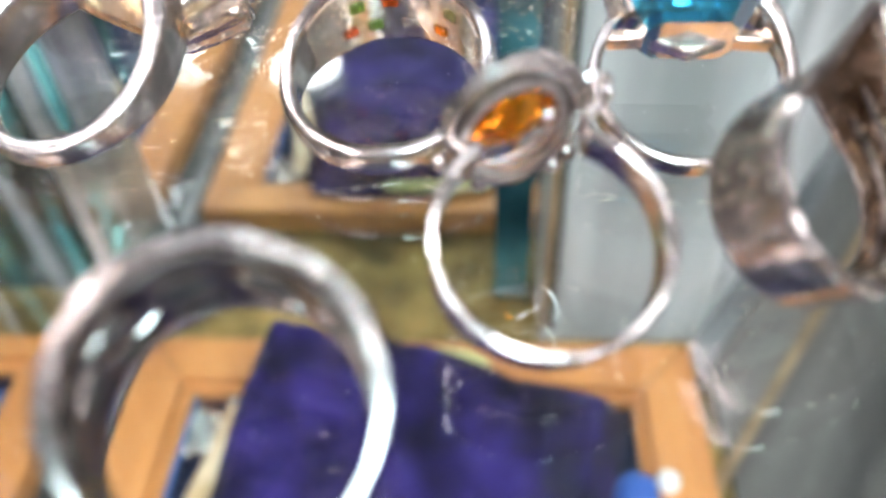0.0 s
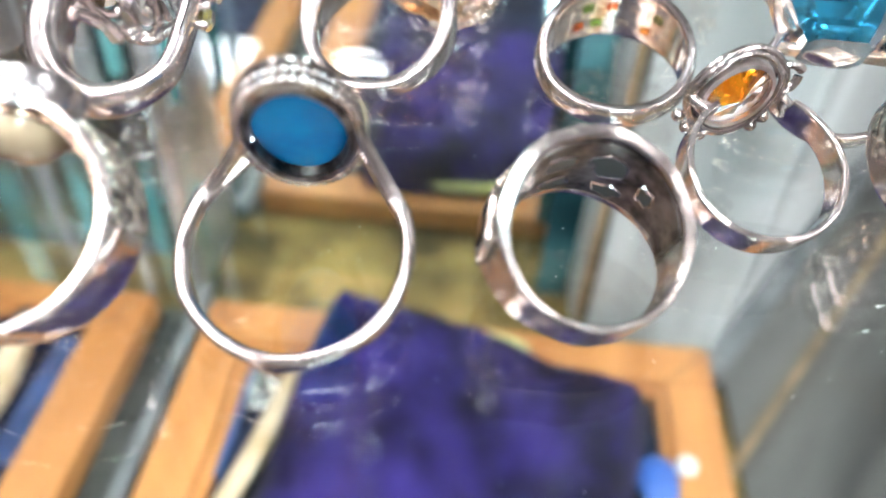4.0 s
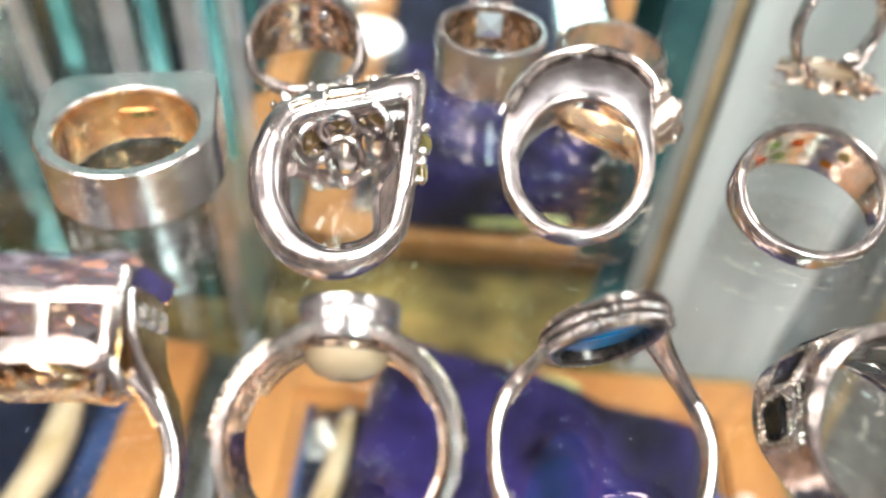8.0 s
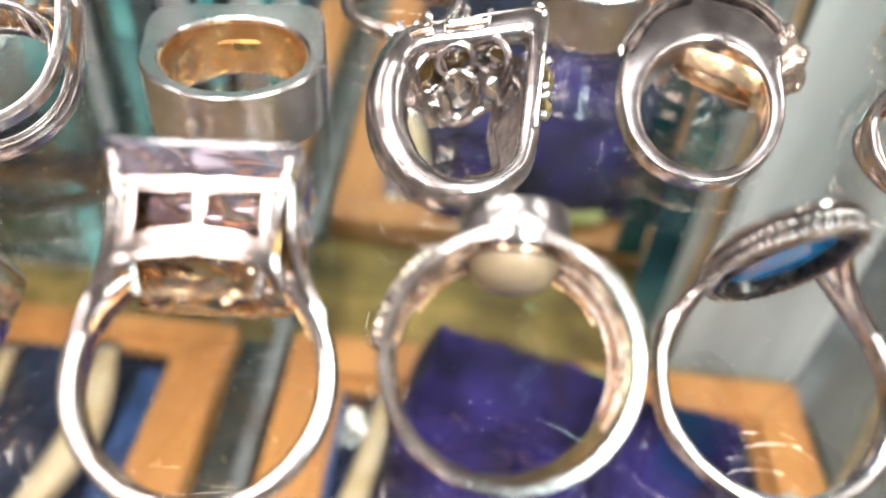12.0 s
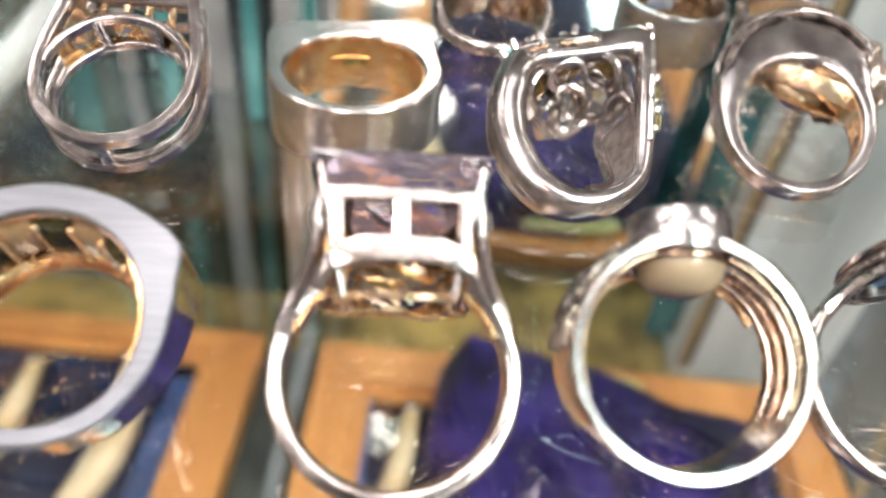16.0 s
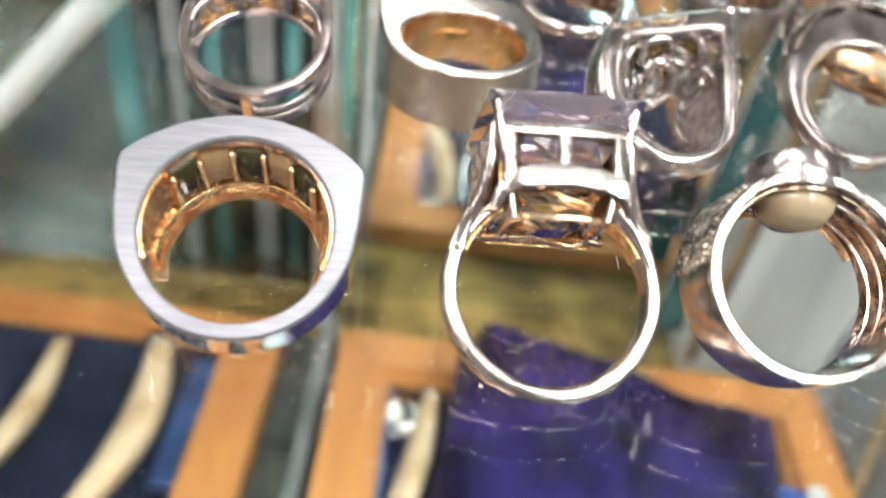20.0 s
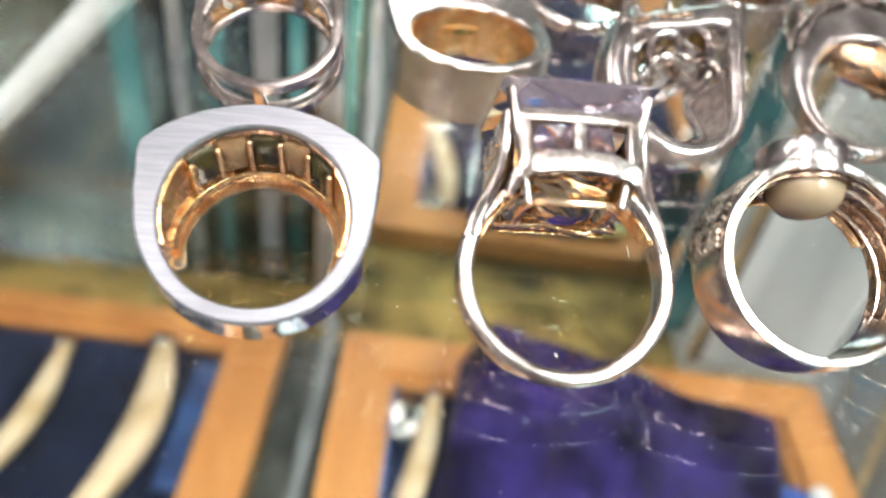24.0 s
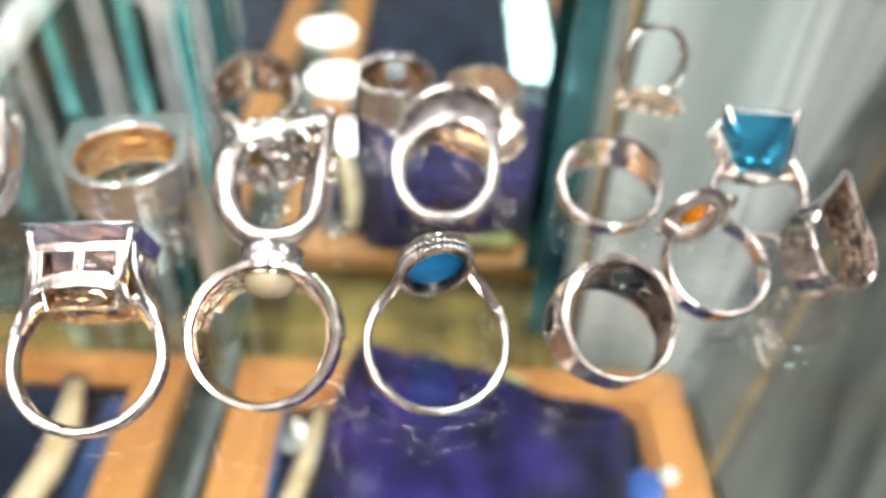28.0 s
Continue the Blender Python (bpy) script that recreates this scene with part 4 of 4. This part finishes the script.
def dome_ring():
    o = ring("dome_ring", "smooth domed silver ring with a fluted flower head")
    half = lambda a: ease(a, 40, 150, 1.5, 3.4)
    rim = lambda a: float(np.interp(a, (-180, -135, -105, -80, -55, -30, -5, 15, 32, 44, 56, 75, 130, 180), (10.3, 10.6, 11.2, 12.4, 14.3, 16.3, 17.4, 17.4, 16.2, 13.6, 11.6, 10.9, 10.4, 10.3)))
    inner = lambda a: 8.7 + 0.5 * bump_at(a, 0, 40)
    part("hoop", mm(band(inner, lambda a: 2, half, square=0.34, outer=rim, seg=160)), SHEEN, o, "broad bright crescent face")
    part("outer_rim", mm(tube([round_wall(a, rim(a) + 0.5, half(a) - 0.5) for a in np.linspace(-70, 38, 28)], [0.2] + [0.55] * 26 + [0.2], sides=8)), SILVER, o, "thin outer rim")
    part("lining", mm(band(lambda a: inner(a) - 0.15, lambda a: 0.3, lambda a: half(a) - 0.8, 10, 125, square=0.5)), GILT, o, "gilt inner wall")
    part("bowl", mm(moved(sheet([oval(*r) for r in ((7.6, 3.2, 7.4), (8.4, 4.0, 8.6), (8.2, 4.4, 9.6), (7.6, 3.8, 9.4), (7.0, 2.9, 7.6), (7.6, 3.2, 7.4))]), Matrix.Rotation(radians(-14), 4, "Z") @ Matrix.Translation((0.6, -0.9, -3.4)) @ Matrix.Rotation(radians(16), 4, "X"))), GILT, o, "gilt bowl inside the head")
    # raised dark rods imitate two shaded slots
    for a0, a1 in ((-66, -14), (-6, 34)):
        part("slot", mm(tube([round_wall(a, rim(a) - 0.75, half(a) + 0.3) for a in np.linspace(a0, a1, 16)], [0.1] + [0.6] * 14 + [0.1], sides=8)), OXIDE_SHADE, o, "dark rod in place of a slot along the rim")
    turn = Matrix.Rotation(radians(-8), 4, "Z") @ Matrix.Translation((0.2, 9.6, -2.8)) @ Matrix.Rotation(radians(-22), 4, "X") @ Matrix.Translation((0, -9.4, 0))
    part("stone", mm(moved(gem(4.3, 4.3, 9.6, 1.6, 2.0, 16), turn)), CHAMPAGNE, o, "champagne centre stone", smooth=False)
    head = Matrix.Rotation(radians(-31), 4, "Z") @ Matrix.Translation((0.4, 0.6, -2.2)) @ Matrix.Rotation(radians(-6), 4, "X")
    flute = [[((r + 0.32 * math.cos(9 * t)) * math.cos(t), y, (r + 0.32 * math.cos(9 * t)) * 1.02 * math.sin(t)) for t in (2 * math.pi * k / 72 for k in range(72))] for y, r in ((8.2, 3.6), (9.5, 4.6), (12.2, 5.6), (14.8, 6.3), (16.0, 6.5), (16.3, 6.1), (14.5, 5.6))]
    part("cup", mm(moved(sheet(flute), head)), ROSE, o, "fluted cone shaped setting")
    for k in range(9):
        t = 2 * math.pi * k / 9
        c = (5.3 * math.cos(t), 16.0, 5.4 * math.sin(t))
        petal = part("petal", mm(moved(join(ball(c, 1.6, 8, (1, 0.8, 1)), ball((c[0] * 1.14, 14.9, c[2] * 1.14), 1.0, 7)), head)), ROSE, o)
        part("petal_stone", mm(moved(moved(gem(1.2, 1.2, 0, 0.5, 0.7, 8), Matrix.Translation((c[0], 17.2, c[2]))), head)), CRYSTAL, petal, smooth=False)
    for c in o.children_recursive:
        c.data.transform(Matrix.Diagonal((1.0, 1.15, 1.0, 1.0)))
    return o


def soft_least(*r):
    """A rounded minimum."""
    return sum(max(v, 0.1) ** -12.0 for v in r) ** (-1 / 12.0)


def openwork_ring():
    o = ring("openwork_ring", "ornate silver ring with pronged stones over pierced scrollwork")
    def flat(a, d, toward):
        c = math.cos(radians(a - toward))
        return d / c if c > 0.15 else 60.0
    rim = lambda a: soft_least(flat(a, 11.4, -16), flat(a, 10.7, 92), float(np.interp(a, (-180, -120, -70, -40, -10, 10, 70, 105, 135, 180), (12.0, 12.2, 12.7, 13.6, 18, 24, 24, 13.5, 12.0, 12.0))))
    inner = lambda a: soft_least(flat(a, 7.5, -16), flat(a, 8.2, 92), float(np.interp(a, (-180, -135, -100, -70, -45, -20, 10, 70, 105, 140, 180), (9.2, 7.6, 6.9, 7.3, 8.6, 11, 20, 20, 11.0, 10.0, 9.2))))
    half = lambda a: float(np.interp(a, (-180, -120, -70, 0, 60, 110, 180), (2.9, 3.6, 3.8, 2.2, 1.8, 2.0, 2.9)))
    lift = lambda a: float(np.interp(a, (-180, -90, 0, 60, 120, 180), (0, 0.6, 1.6, 1.8, 0.8, 0)))
    part("hoop", mm(band(inner, lambda a: 2, half, outer=rim, square=0.72, dome=0.4, mid=lift, seg=180)), SHEEN, o, "broad hoop with a squared corner")
    r_mid = lambda a: (rim(a) + inner(a)) / 2
    for a0, a1 in ((-48, -30), (-20, 14)):
        loop = [round_wall(a, r_mid(a) + 0.7, lift(a) + half(a)) for a in np.linspace(a0, a1, 12)] + [round_wall(a, r_mid(a) - 0.7, lift(a) + half(a)) for a in np.linspace(a1, a0, 12)]
        part("slot_rim", mm(tube(loop, 0.28, True, 8)), GLOSSY, o, "raised rim of a slot")
        # a dark rod gives the slot its shade, nothing is cut
        part("slot", mm(tube([round_wall(a, r_mid(a), lift(a) + half(a) + 0.05) for a in np.linspace(a0 + 1, a1 - 1, 12)], 0.5, sides=8, flat=0.5)), BROWN_SILVER, o, "dark rod in place of a slot in the rim")
    part("corner_ridge", mm(tube([round_wall(a, rim(a) - 0.5, lift(a) + half(a) - 0.2) for a in np.linspace(34, 104, 20)], 0.5, sides=8)), GLOSSY, o, "bright ridge along the straight side")
    wall = lambda a, z: inner(a) + 0.6 - 0.46 * (2.4 - z)
    spots = ((-42, -1.0, 2.1, 1.2, DARK_TOPAZ), (-11, 0.5, 2.3, 0.8, DARK_TOPAZ), (23, 0.3, 2.5, 0.8, DARK_TOPAZ), (-5, -4.2, 2.2, 1.3, CRYSTAL), (28, -4.3, 2.3, 1.15, CRYSTAL), (58, -2.4, 1.7, 1.2, CHAMPAGNE))
    for a, z, r, tall, mat in spots:
        w = wall(a, z)
        setting = part("setting", mm(tube([round_wall(a + math.degrees(r * 1.15 * math.cos(t) / w), wall(a, z + r * tall * math.sin(t)), z + r * 1.15 * tall * math.sin(t)) for t in (2 * math.pi * k / 24 for k in range(24))], 0.62, True, 8)), SHEEN, o, "rounded setting")
        lean = Matrix.Rotation(radians(-22), 4, "X")
        part("stone", mm(at_angle(moved(moved(gem(r, r * tall, 0.3, 0.9, 1.0, 10), lean), Matrix.Translation((0, 0, z))), a, w + 0.3)), mat, setting, smooth=False)
    links = ((-66, 2.2, -62, -6.0), (-62, -6.0, -32, -7.6), (-28, -1.6, -18, -3.0), (-30, -3.4, -24, -7.4), (6, -1.6, 12, -3.6), (12, -6.0, 14, -8.0), (42, -1.0, 48, -2.2), (44, -5.0, 52, -6.6), (52, -0.5, 58, -6.4), (66, 0.4, 60, -6.0))
    for i, (a0, z0, a1, z1) in enumerate(links):
        path = []
        for k in range(9):
            a, z = a0 + (a1 - a0) * k / 8 + (2.5 if i % 2 else -2.5) * math.sin(math.pi * k / 8), z0 + (z1 - z0) * k / 8
            path.append(round_wall(a, wall(a, z), z))
        part("scroll", mm(tube(path, [0.75 + 0.4 * abs(k / 4 - 1) for k in range(9)], sides=8)), SHEEN, o)
    deep = lambda a: float(np.interp(a, (-84, -62, -30, 10, 50, 80, 120, 168), (0.6, -4.6, -7.5, -8.3, -7.2, -6.0, -4.2, 0.8)))
    part("back_rim", mm(tube([round_wall(a, wall(a, deep(a)), deep(a)) for a in range(-84, 169, 6)], 0.85, sides=10)), SHEEN, o, "rounded far rim of the finger hole")
    side = [[round_wall(a, wall(a, z) + e, z) for z, e in ((1.4, 0), (0.5 * deep(a), 0.0), (deep(a), 0.0), (deep(a), 0.9), (0.5 * deep(a), 0.9), (1.4, 0.9))] for a in range(66, 162, 3)]
    part("side_wall", mm(sheet(side, caps=True)), WORN, o, "solid stippled wall below the lattice")
    side = [[round_wall(a, wall(a, z) + e, z) for z, e in ((1.4, 0), (0.5 * deep(a), 0.0), (deep(a), 0.0), (deep(a), 0.9), (0.5 * deep(a), 0.9), (1.4, 0.9))] for a in range(-82, -55, 3)]
    part("side_wall", mm(sheet(side, caps=True)), WORN, o, "solid stippled wall below the lattice")
    for a, n in ((-50, 0), (-43, 1), (-33, 0), (-26, 1), (-9, 0), (-2, 1), (12, 0), (58, 1), (68, 0), (77, 1), (86, 0)):
        part("prong", mm(rod(round_wall(a, rim(a) - 1.2, 0.2), round_wall(a, rim(a) + (1.9 if a < 40 else 0.9), 0.4 + 1.2 * n), 0.5, 0.65, 8)), GLOSSY, o)
    for a, mat in ((-46, LILAC), (-30, CRYSTAL), (-6, CHAMPAGNE), (63, SMOKE), (81, SMOKE)):
        part("outer_stone", mm(at_angle(gem(1.6, 1.6, 0.0, 0.9, 1.2, 10), a, rim(a) + 0.8)), mat, o, "stone between the prongs", smooth=False)
    for c in o.children_recursive:
        c.data.transform(Matrix.Diagonal((0.96, 1.18, 1.0, 1.0)))
    return o


def square_ring():
    o = ring("square_top_ring", "square topped brushed silver ring with a gilt inside")
    def outer(a):
        b = radians(a)
        if abs(a) < 92:
            h, p = 11.9, 8 if a > 0 else 6.5
            return h / max(abs(math.sin(b)) ** p + abs(math.cos(b) * 0.88) ** p, 1e-6) ** (1 / p)
        k = ease(a, 92, 150, 11.3, 11.9)
        return k
    part("hoop", mm(band(9.45, lambda a: 2, lambda a: 4.6, outer=outer, seg=180, chamfer=0.35)), SATIN, o)
    part("lining", mm(band(9.15, lambda a: 0.4, lambda a: 4.0, square=0.4)), GILT, o, "gilt inside")
    part("ledge", mm(box(-5.2, 5.2, 8.6, 9.4, -3.6, 1.2, 0.3)), GILT, o, "gilt plate behind the flat top", smooth=False)
    part("hallmark", mm(join(box(-0.9, 0.9, 8.4, 8.62, 0.1, 1.0), box(1.4, 2.2, 8.4, 8.62, 0.1, 1.0))), SMOKE, o, smooth=False)
    return o


def cage_ring():
    o = ring("cage_ring", "open silver ring of stacked hoops round a gilt basket")
    for z, r, w in ((2.7, 9.7, 1.9), (-2.9, 9.9, 1.7)):
        path = [(7.4, 16.0, z), (8.0, 12.6, z), (8.8, 9.0, z), (9.5, 5.4, z), (r + 0.1, 2.0, z)] + [round_wall(a, r, z) for a in range(92, 269, 8)] + [(-r - 0.1, 2.0, z), (-9.5, 5.4, z), (-8.8, 9.0, z), (-8.0, 12.6, z), (-7.4, 16.0, z)]
        width = [1.6, 1.6, 1.6, 1.5, 1.4] + [1.5] * (len(path) - 10) + [1.4, 1.5, 1.6, 1.6, 1.6]
        part("hoop", mm(strap(path, width, w)), SHEEN, o, "horseshoe shaped hoop")
        part("arch", mm(strap([round_wall(a, r - 0.4, z) for a in range(-82, 83, 6)], 0.95, w * 0.8)), SHEEN, o, "arch closing the finger hole")
    part("middle_hoop", mm(band(9.3, lambda a: 0.6, lambda a: 0.35, 80, 280, square=0.6, mid=lambda a: -1.3, seg=90)), SHEEN, o)
    for a in (-26, 22):
        part("post", mm(strap([round_wall(a, 9.2, -2.6), (9.3 * math.sin(radians(a)), 9.3 * math.cos(radians(a)) + 0.01, 2.6)], 0.9, 0.9)), SHEEN, o)
        part("slim_post", mm(rod(round_wall(a * 0.9, 9.3, 2.6), round_wall(a * 0.9, 9.1, -2.8), 0.5, 0.5, 8, False)), SHEEN, o)
    part("weld", mm(box(-0.9, 0.9, -10.4, -9.4, -2.9, 2.6, 0.3)), GLOSSY, o, "bright joining bar", smooth=False)
    for z in (2.7, -2.4):
        part("crossbar", mm(strap([(-8.0, 12.4, z), (0, 12.5, z), (8.0, 12.4, z)], 1.4, 0.9)), SHEEN, o)
    part("basket", mm(band(9.9, lambda a: 0.45, lambda a: 2.2, -62, 62, square=0.4, mid=lambda a: -0.4)), TEXTURED_GILT, o, "gilt basket")
    for s in (-1, 1):
        part("gilt_side", mm(strap([(s * 9.0, 6.0, -0.1), (s * 8.2, 9.6, -0.1), (s * 7.4, 13.4, -0.1)], 0.5, 4.0)), GILT, o, "gilt inner side")
    for a in (-40, -13, 13, 40):
        part("stone", mm(at_angle(gem(1.9, 2.1, 0.0, 0.8, 1.2, 8), a, 9.9)), CHAMPAGNE, o, "warm clear stone", smooth=False)
    for x in (-4.6, -1.5, 1.5, 4.6):
        part("gilt_bar", mm(rod((x, 10.6, 0.0), (x * 1.05, 15.4, 0.4), 0.55, 0.55, 8)), GILT, o)
    for x in (-3.2, 0.0, 3.2):
        part("top_stone", mm(moved(gem(1.5, 1.8, 0.0, 0.8, 1.4, 8), Matrix.Translation((x, 15.6, 0.2)))), CHAMPAGNE, o, "warm clear stone", smooth=False)
    part("top_plate", mm(box(-7.6, 7.6, 15.4, 16.4, -3.0, -1.9, 0.3)), SHEEN, o, "far bar of the top", smooth=False)
    return o


def pierced_ring():
    o = ring("pierced_ring", "domed silver ring with a pierced sparkling top")
    half = lambda a: ease(a, 15, 140, 1.3, 6.0)
    part("hoop", mm(band(8.6, lambda a: ease(a, 20, 140, 1.2, 1.7), half, square=0.6, dome=0.6, seg=100)), SILVER, o)
    part("lining", mm(band(8.5, lambda a: 0.25, lambda a: half(a) - 0.8, -85, 85, square=0.5)), BROWN_SILVER, o)
    for i, (a, z) in enumerate(((-40, 0), (-22, 2.4), (-20, -2.4), (0, 0), (0, 3.6), (20, 2.4), (22, -2.4), (42, 0))):
        part("stone", mm(at_angle(moved(gem(0.9, 0.9, 0, 0.4, 0.6, 6), Matrix.Translation((0, 0, z)) @ Matrix.Rotation(radians(180), 4, "X")), a, 8.5)), CRYSTAL, o, smooth=False)
    return o


def wide_band():
    o = ring("wide_band_ring", "wide plain silver band with a square pale blue stone")
    part("hoop", mm(band(8.5, lambda a: 1.15, lambda a: 4.6, square=0.3, seg=100)), SATIN, o)
    part("lining", mm(band(8.42, lambda a: 0.15, lambda a: 4.0, -120, 120, square=0.4)), BROWN_SILVER, o)
    part("stone", mm(moved(gem(3.6, 3.4, 8.2, 1.6, 1.5, 4, 1.0, 0.5), Matrix.Translation((0, 0, 0.8)))), PALE_BLUE, o, "square pale blue stone", smooth=False)
    part("setting", mm(box(-4.2, 4.2, 9.3, 10.4, 3.2, 5.0, 0.25)), SILVER, o, smooth=False)
    return o


def round_band():
    o = ring("round_band_ring", "bulging silver band with a beaded far side")
    part("hoop", mm(band(8.0, lambda a: 1.0, lambda a: 4.0, square=0.5, dome=0.9, seg=100)), SILVER, o)
    part("lining", mm(band(7.95, lambda a: 0.12, lambda a: 3.4, square=0.5)), ROSE, o)
    for k in range(9):
        part("granule", mm(at_angle(ball((0, 0, 2.6), 0.9, 6), -60 + 15 * k, 9.4)), ROSE, o)
    return o


def saddle_ring():
    o = ring("saddle_ring", "wide flared silver ring with a pointed top and marcasite rows")
    deep = 6.7
    reach = lambda a, z: 7.7 + 9.9 * math.exp(-abs(a) / 16.5) * (1.0 + 0.7 * z / deep)
    lip = lambda a: -math.exp(-(a / 40.0) ** 2)
    steps = [a + 1.5 for a in range(-180, 180, 3)]
    levels = (0.0, 0.2, 0.4, 0.6, 0.8, 1.0)
    def wall(inner, outer, z0=0.0, z1=1.0):
        rows = []
        for a in steps:
            zs = [lip(a) - (z0 + (z1 - z0) * k) * (deep + lip(a)) for k in levels]
            rows.append([round_wall(a, reach(a, z) + inner, z) for z in zs] + [round_wall(a, reach(a, z) + outer, z) for z in reversed(zs)])
        return mm(sheet(rows, wrap_u=True))
    part("hoop", wall(-0.45, 0.55), SHEEN, o, "polished flaring wall")
    part("lining", wall(-0.6, -0.4, 0.08, 0.94), BROWN_SILVER, o, "warm toned lining")
    part("edge_trim", mm(tube([round_wall(a, reach(a, lip(a)), lip(a)) for a in steps], 0.52, True, 8)), SILVER, o, "polished pointed rim")
    part("foot_trim", mm(tube([round_wall(a, reach(a, -deep), -deep) for a in steps], 0.5, True, 8)), SILVER, o, "polished far rim")
    rnd = random.Random(5)
    dots = []
    for i in range(30):
        a = -44 - 2.4 * i
        for j in range(6):
            z = -0.9 - 0.95 * j
            size = rnd.uniform(0.3, 0.46)
            dots.append(at_angle(moved(box(-size, size, -0.2, 0.3, -size, size, 0.12), Matrix.Translation((0, 0, z)) @ Matrix.Rotation(rnd.uniform(-0.3, 0.3), 4, "Y")), a, reach(a, z) + 0.55))
    part("marcasite_field", mm(join(*dots)), MARCASITE, o, "rows of tiny marcasite")["kind"] = "stuff"
    # dark rods on the lining imitate shaded grooves
    for z0, a0, a1 in ((-1.8, 14, 118), (-3.4, 10, 124), (-5.0, 16, 112), (-3.0, -30, -3), (-5.0, -26, -4)):
        part("inner_groove", mm(tube([round_wall(a, reach(a, z0) - 0.62, z0 + 0.6 * math.sin(a / 40)) for a in np.linspace(a0, a1, 24)], [0.1] + [0.34] * 22 + [0.1], sides=8)), OXIDE_SHADE, o, "dark rod in place of an inner groove")
    return o


def aqua_ring():
    o = ring("aqua_ring", "silver ring with a step cut bright blue stone")
    part("hoop", mm(band(8.0, lambda a: 1.2 + 0.9 * bump_at(abs(a), 45, 20), lambda a: 1.4 + 0.9 * bump_at(abs(a), 40, 25), 28, 332, square=0.6, seg=100)), SILVER, o)
    for s in (-1, 1):
        part("shoulder", mm(tube([(s * 5.4, 7.2, 0), (s * 6.2, 9.6, 0), (s * 6.4, 12.4, 0), (s * 7.0, 14.8, 0)], [1.5, 1.3, 1.1, 0.8], sides=10, flat=1.6)), ROSE, o)
    rows = []
    for y, k in ((5.2, 0.55), (7.6, 0.74), (10.8, 0.88), (14.6, 0.97), (15.5, 1.0), (16.7, 0.9), (17.6, 0.72)):
        a, b = 7.5 * k, 5.8 * k
        rows.append([(x, y, z) for x, z in ((a, b * 0.6), (a * 0.7, b), (-a * 0.7, b), (-a, b * 0.6), (-a, -b * 0.6), (-a * 0.7, -b), (a * 0.7, -b), (a, -b * 0.6))])
    part("stone", mm(sheet(rows, caps=True)), AQUA, o, "step cut bright blue stone", smooth=False)
    part("gallery", mm(join(tube(oval(4.8, 3.8, 12.0, 24, 0.6), 0.5, True, 8), tube(oval(3.6, 2.8, 7.4, 24, 0.6), 0.45, True, 8))), SILVER, o)
    part("notched_bar", mm(strap([(-7.3, 5.6, -0.6), (-4.0, 5.9, -0.8), (-3.0, 5.8, -0.8), (0, 4.6, -0.8), (3.0, 5.8, -0.8), (4.0, 5.9, -0.8), (7.3, 5.6, -0.6)], 1.3, 1.8)), ROSE, o, "notched bar under the stone")
    for sx in (-1, 1):
        for sz in (-1, 1):
            part("prong", mm(rod((sx * 2.8, 8.4, sz * 2.2), (sx * 6.7, 16.8, sz * 5.2), 0.6, 0.75)), SILVER, o)
    for c in o.children:
        if not c.name.startswith("hoop"):
            c.data.transform(Matrix.Translation((0, -0.0016, 0)))
    return o


def flower_ring():
    o = ring("flower_ring", "silver ring lying on its oval flower head, hoop upward")
    part("hoop", mm(band(8.2, lambda a: 1.1, lambda a: 1.3 + 1.0 * bump_at(abs(a), 30, 25), 24, 336, square=0.6, seg=100)), SILVER, o)
    part("frame", mm(sheet([oval(*r) for r in ((4.6, 6.0, 8.2), (6.0, 7.6, 8.6), (6.3, 8.0, 9.8), (5.4, 7.0, 10.2), (4.4, 5.8, 9.4), (4.6, 6.0, 8.2))])), ROSE, o)
    part("stone", mm(stack([(8.5, 0.2, 0.2), (8.55, 4.2, 5.6), (9.6, 4.4, 5.8), (10.6, 2.6, 3.4), (10.9, 0.1, 0.1)], 32)), CREAM, o, "cream oval back plate")
    for k in range(18):
        t = 2 * math.pi * k / 18
        reach = 1.0 + 0.14 * (k % 2) + 0.12 * abs(math.sin(t)) ** 6
        part("petal", mm(rod((5.0 * math.cos(t), 8.8, 6.4 * math.sin(t)), (6.6 * reach * math.cos(t), 9.4, 8.4 * reach * math.sin(t)), 1.0, 0.7, 8)), ROSE if k % 2 else BROWN_SILVER, o)
    return o


rest(signet(), -102.9, 42.6, 24, 5, size=0.945)
rest(lilac_ring(), -70.0, 40.6, 34, 6, size=1.06)
rest(pearl_ring(), -44.0, 44.2, 37, 2)
rest(turquoise_ring(), -18.4, 48, 27, 2)
rest(onyx_ring(), 9.9, 52.5, 27, 20)
rest(amber_ring(), 30.4, 68.4, 29, 10, size=1.015)
rest(rainbow_ring(), 15.6, 93.6, 17, -6)
rest(dome_ring(), -17.4, 95.0, 22, -10, size=0.98)
rest(openwork_ring(), -50.6, 86.4, 22, 0, size=0.98)
rest(square_ring(), -81.3, 92.4, 0, 13, size=1.03)
rest(cage_ring(), -110.8, 83.2, 24, 4)
rest(pierced_ring(), -62, 123, 9, 8)
rest(wide_band(), -30.5, 129, 0, 2)
rest(round_band(), -9.5, 128, 2, 0)
rest(saddle_ring(), 52.75, 70.4, 30, 0, 28.5)
rest(aqua_ring(), 44.8, 91.4, 30, -2, size=1.06)
rest(flower_ring(), 30, 134, -102, 20)
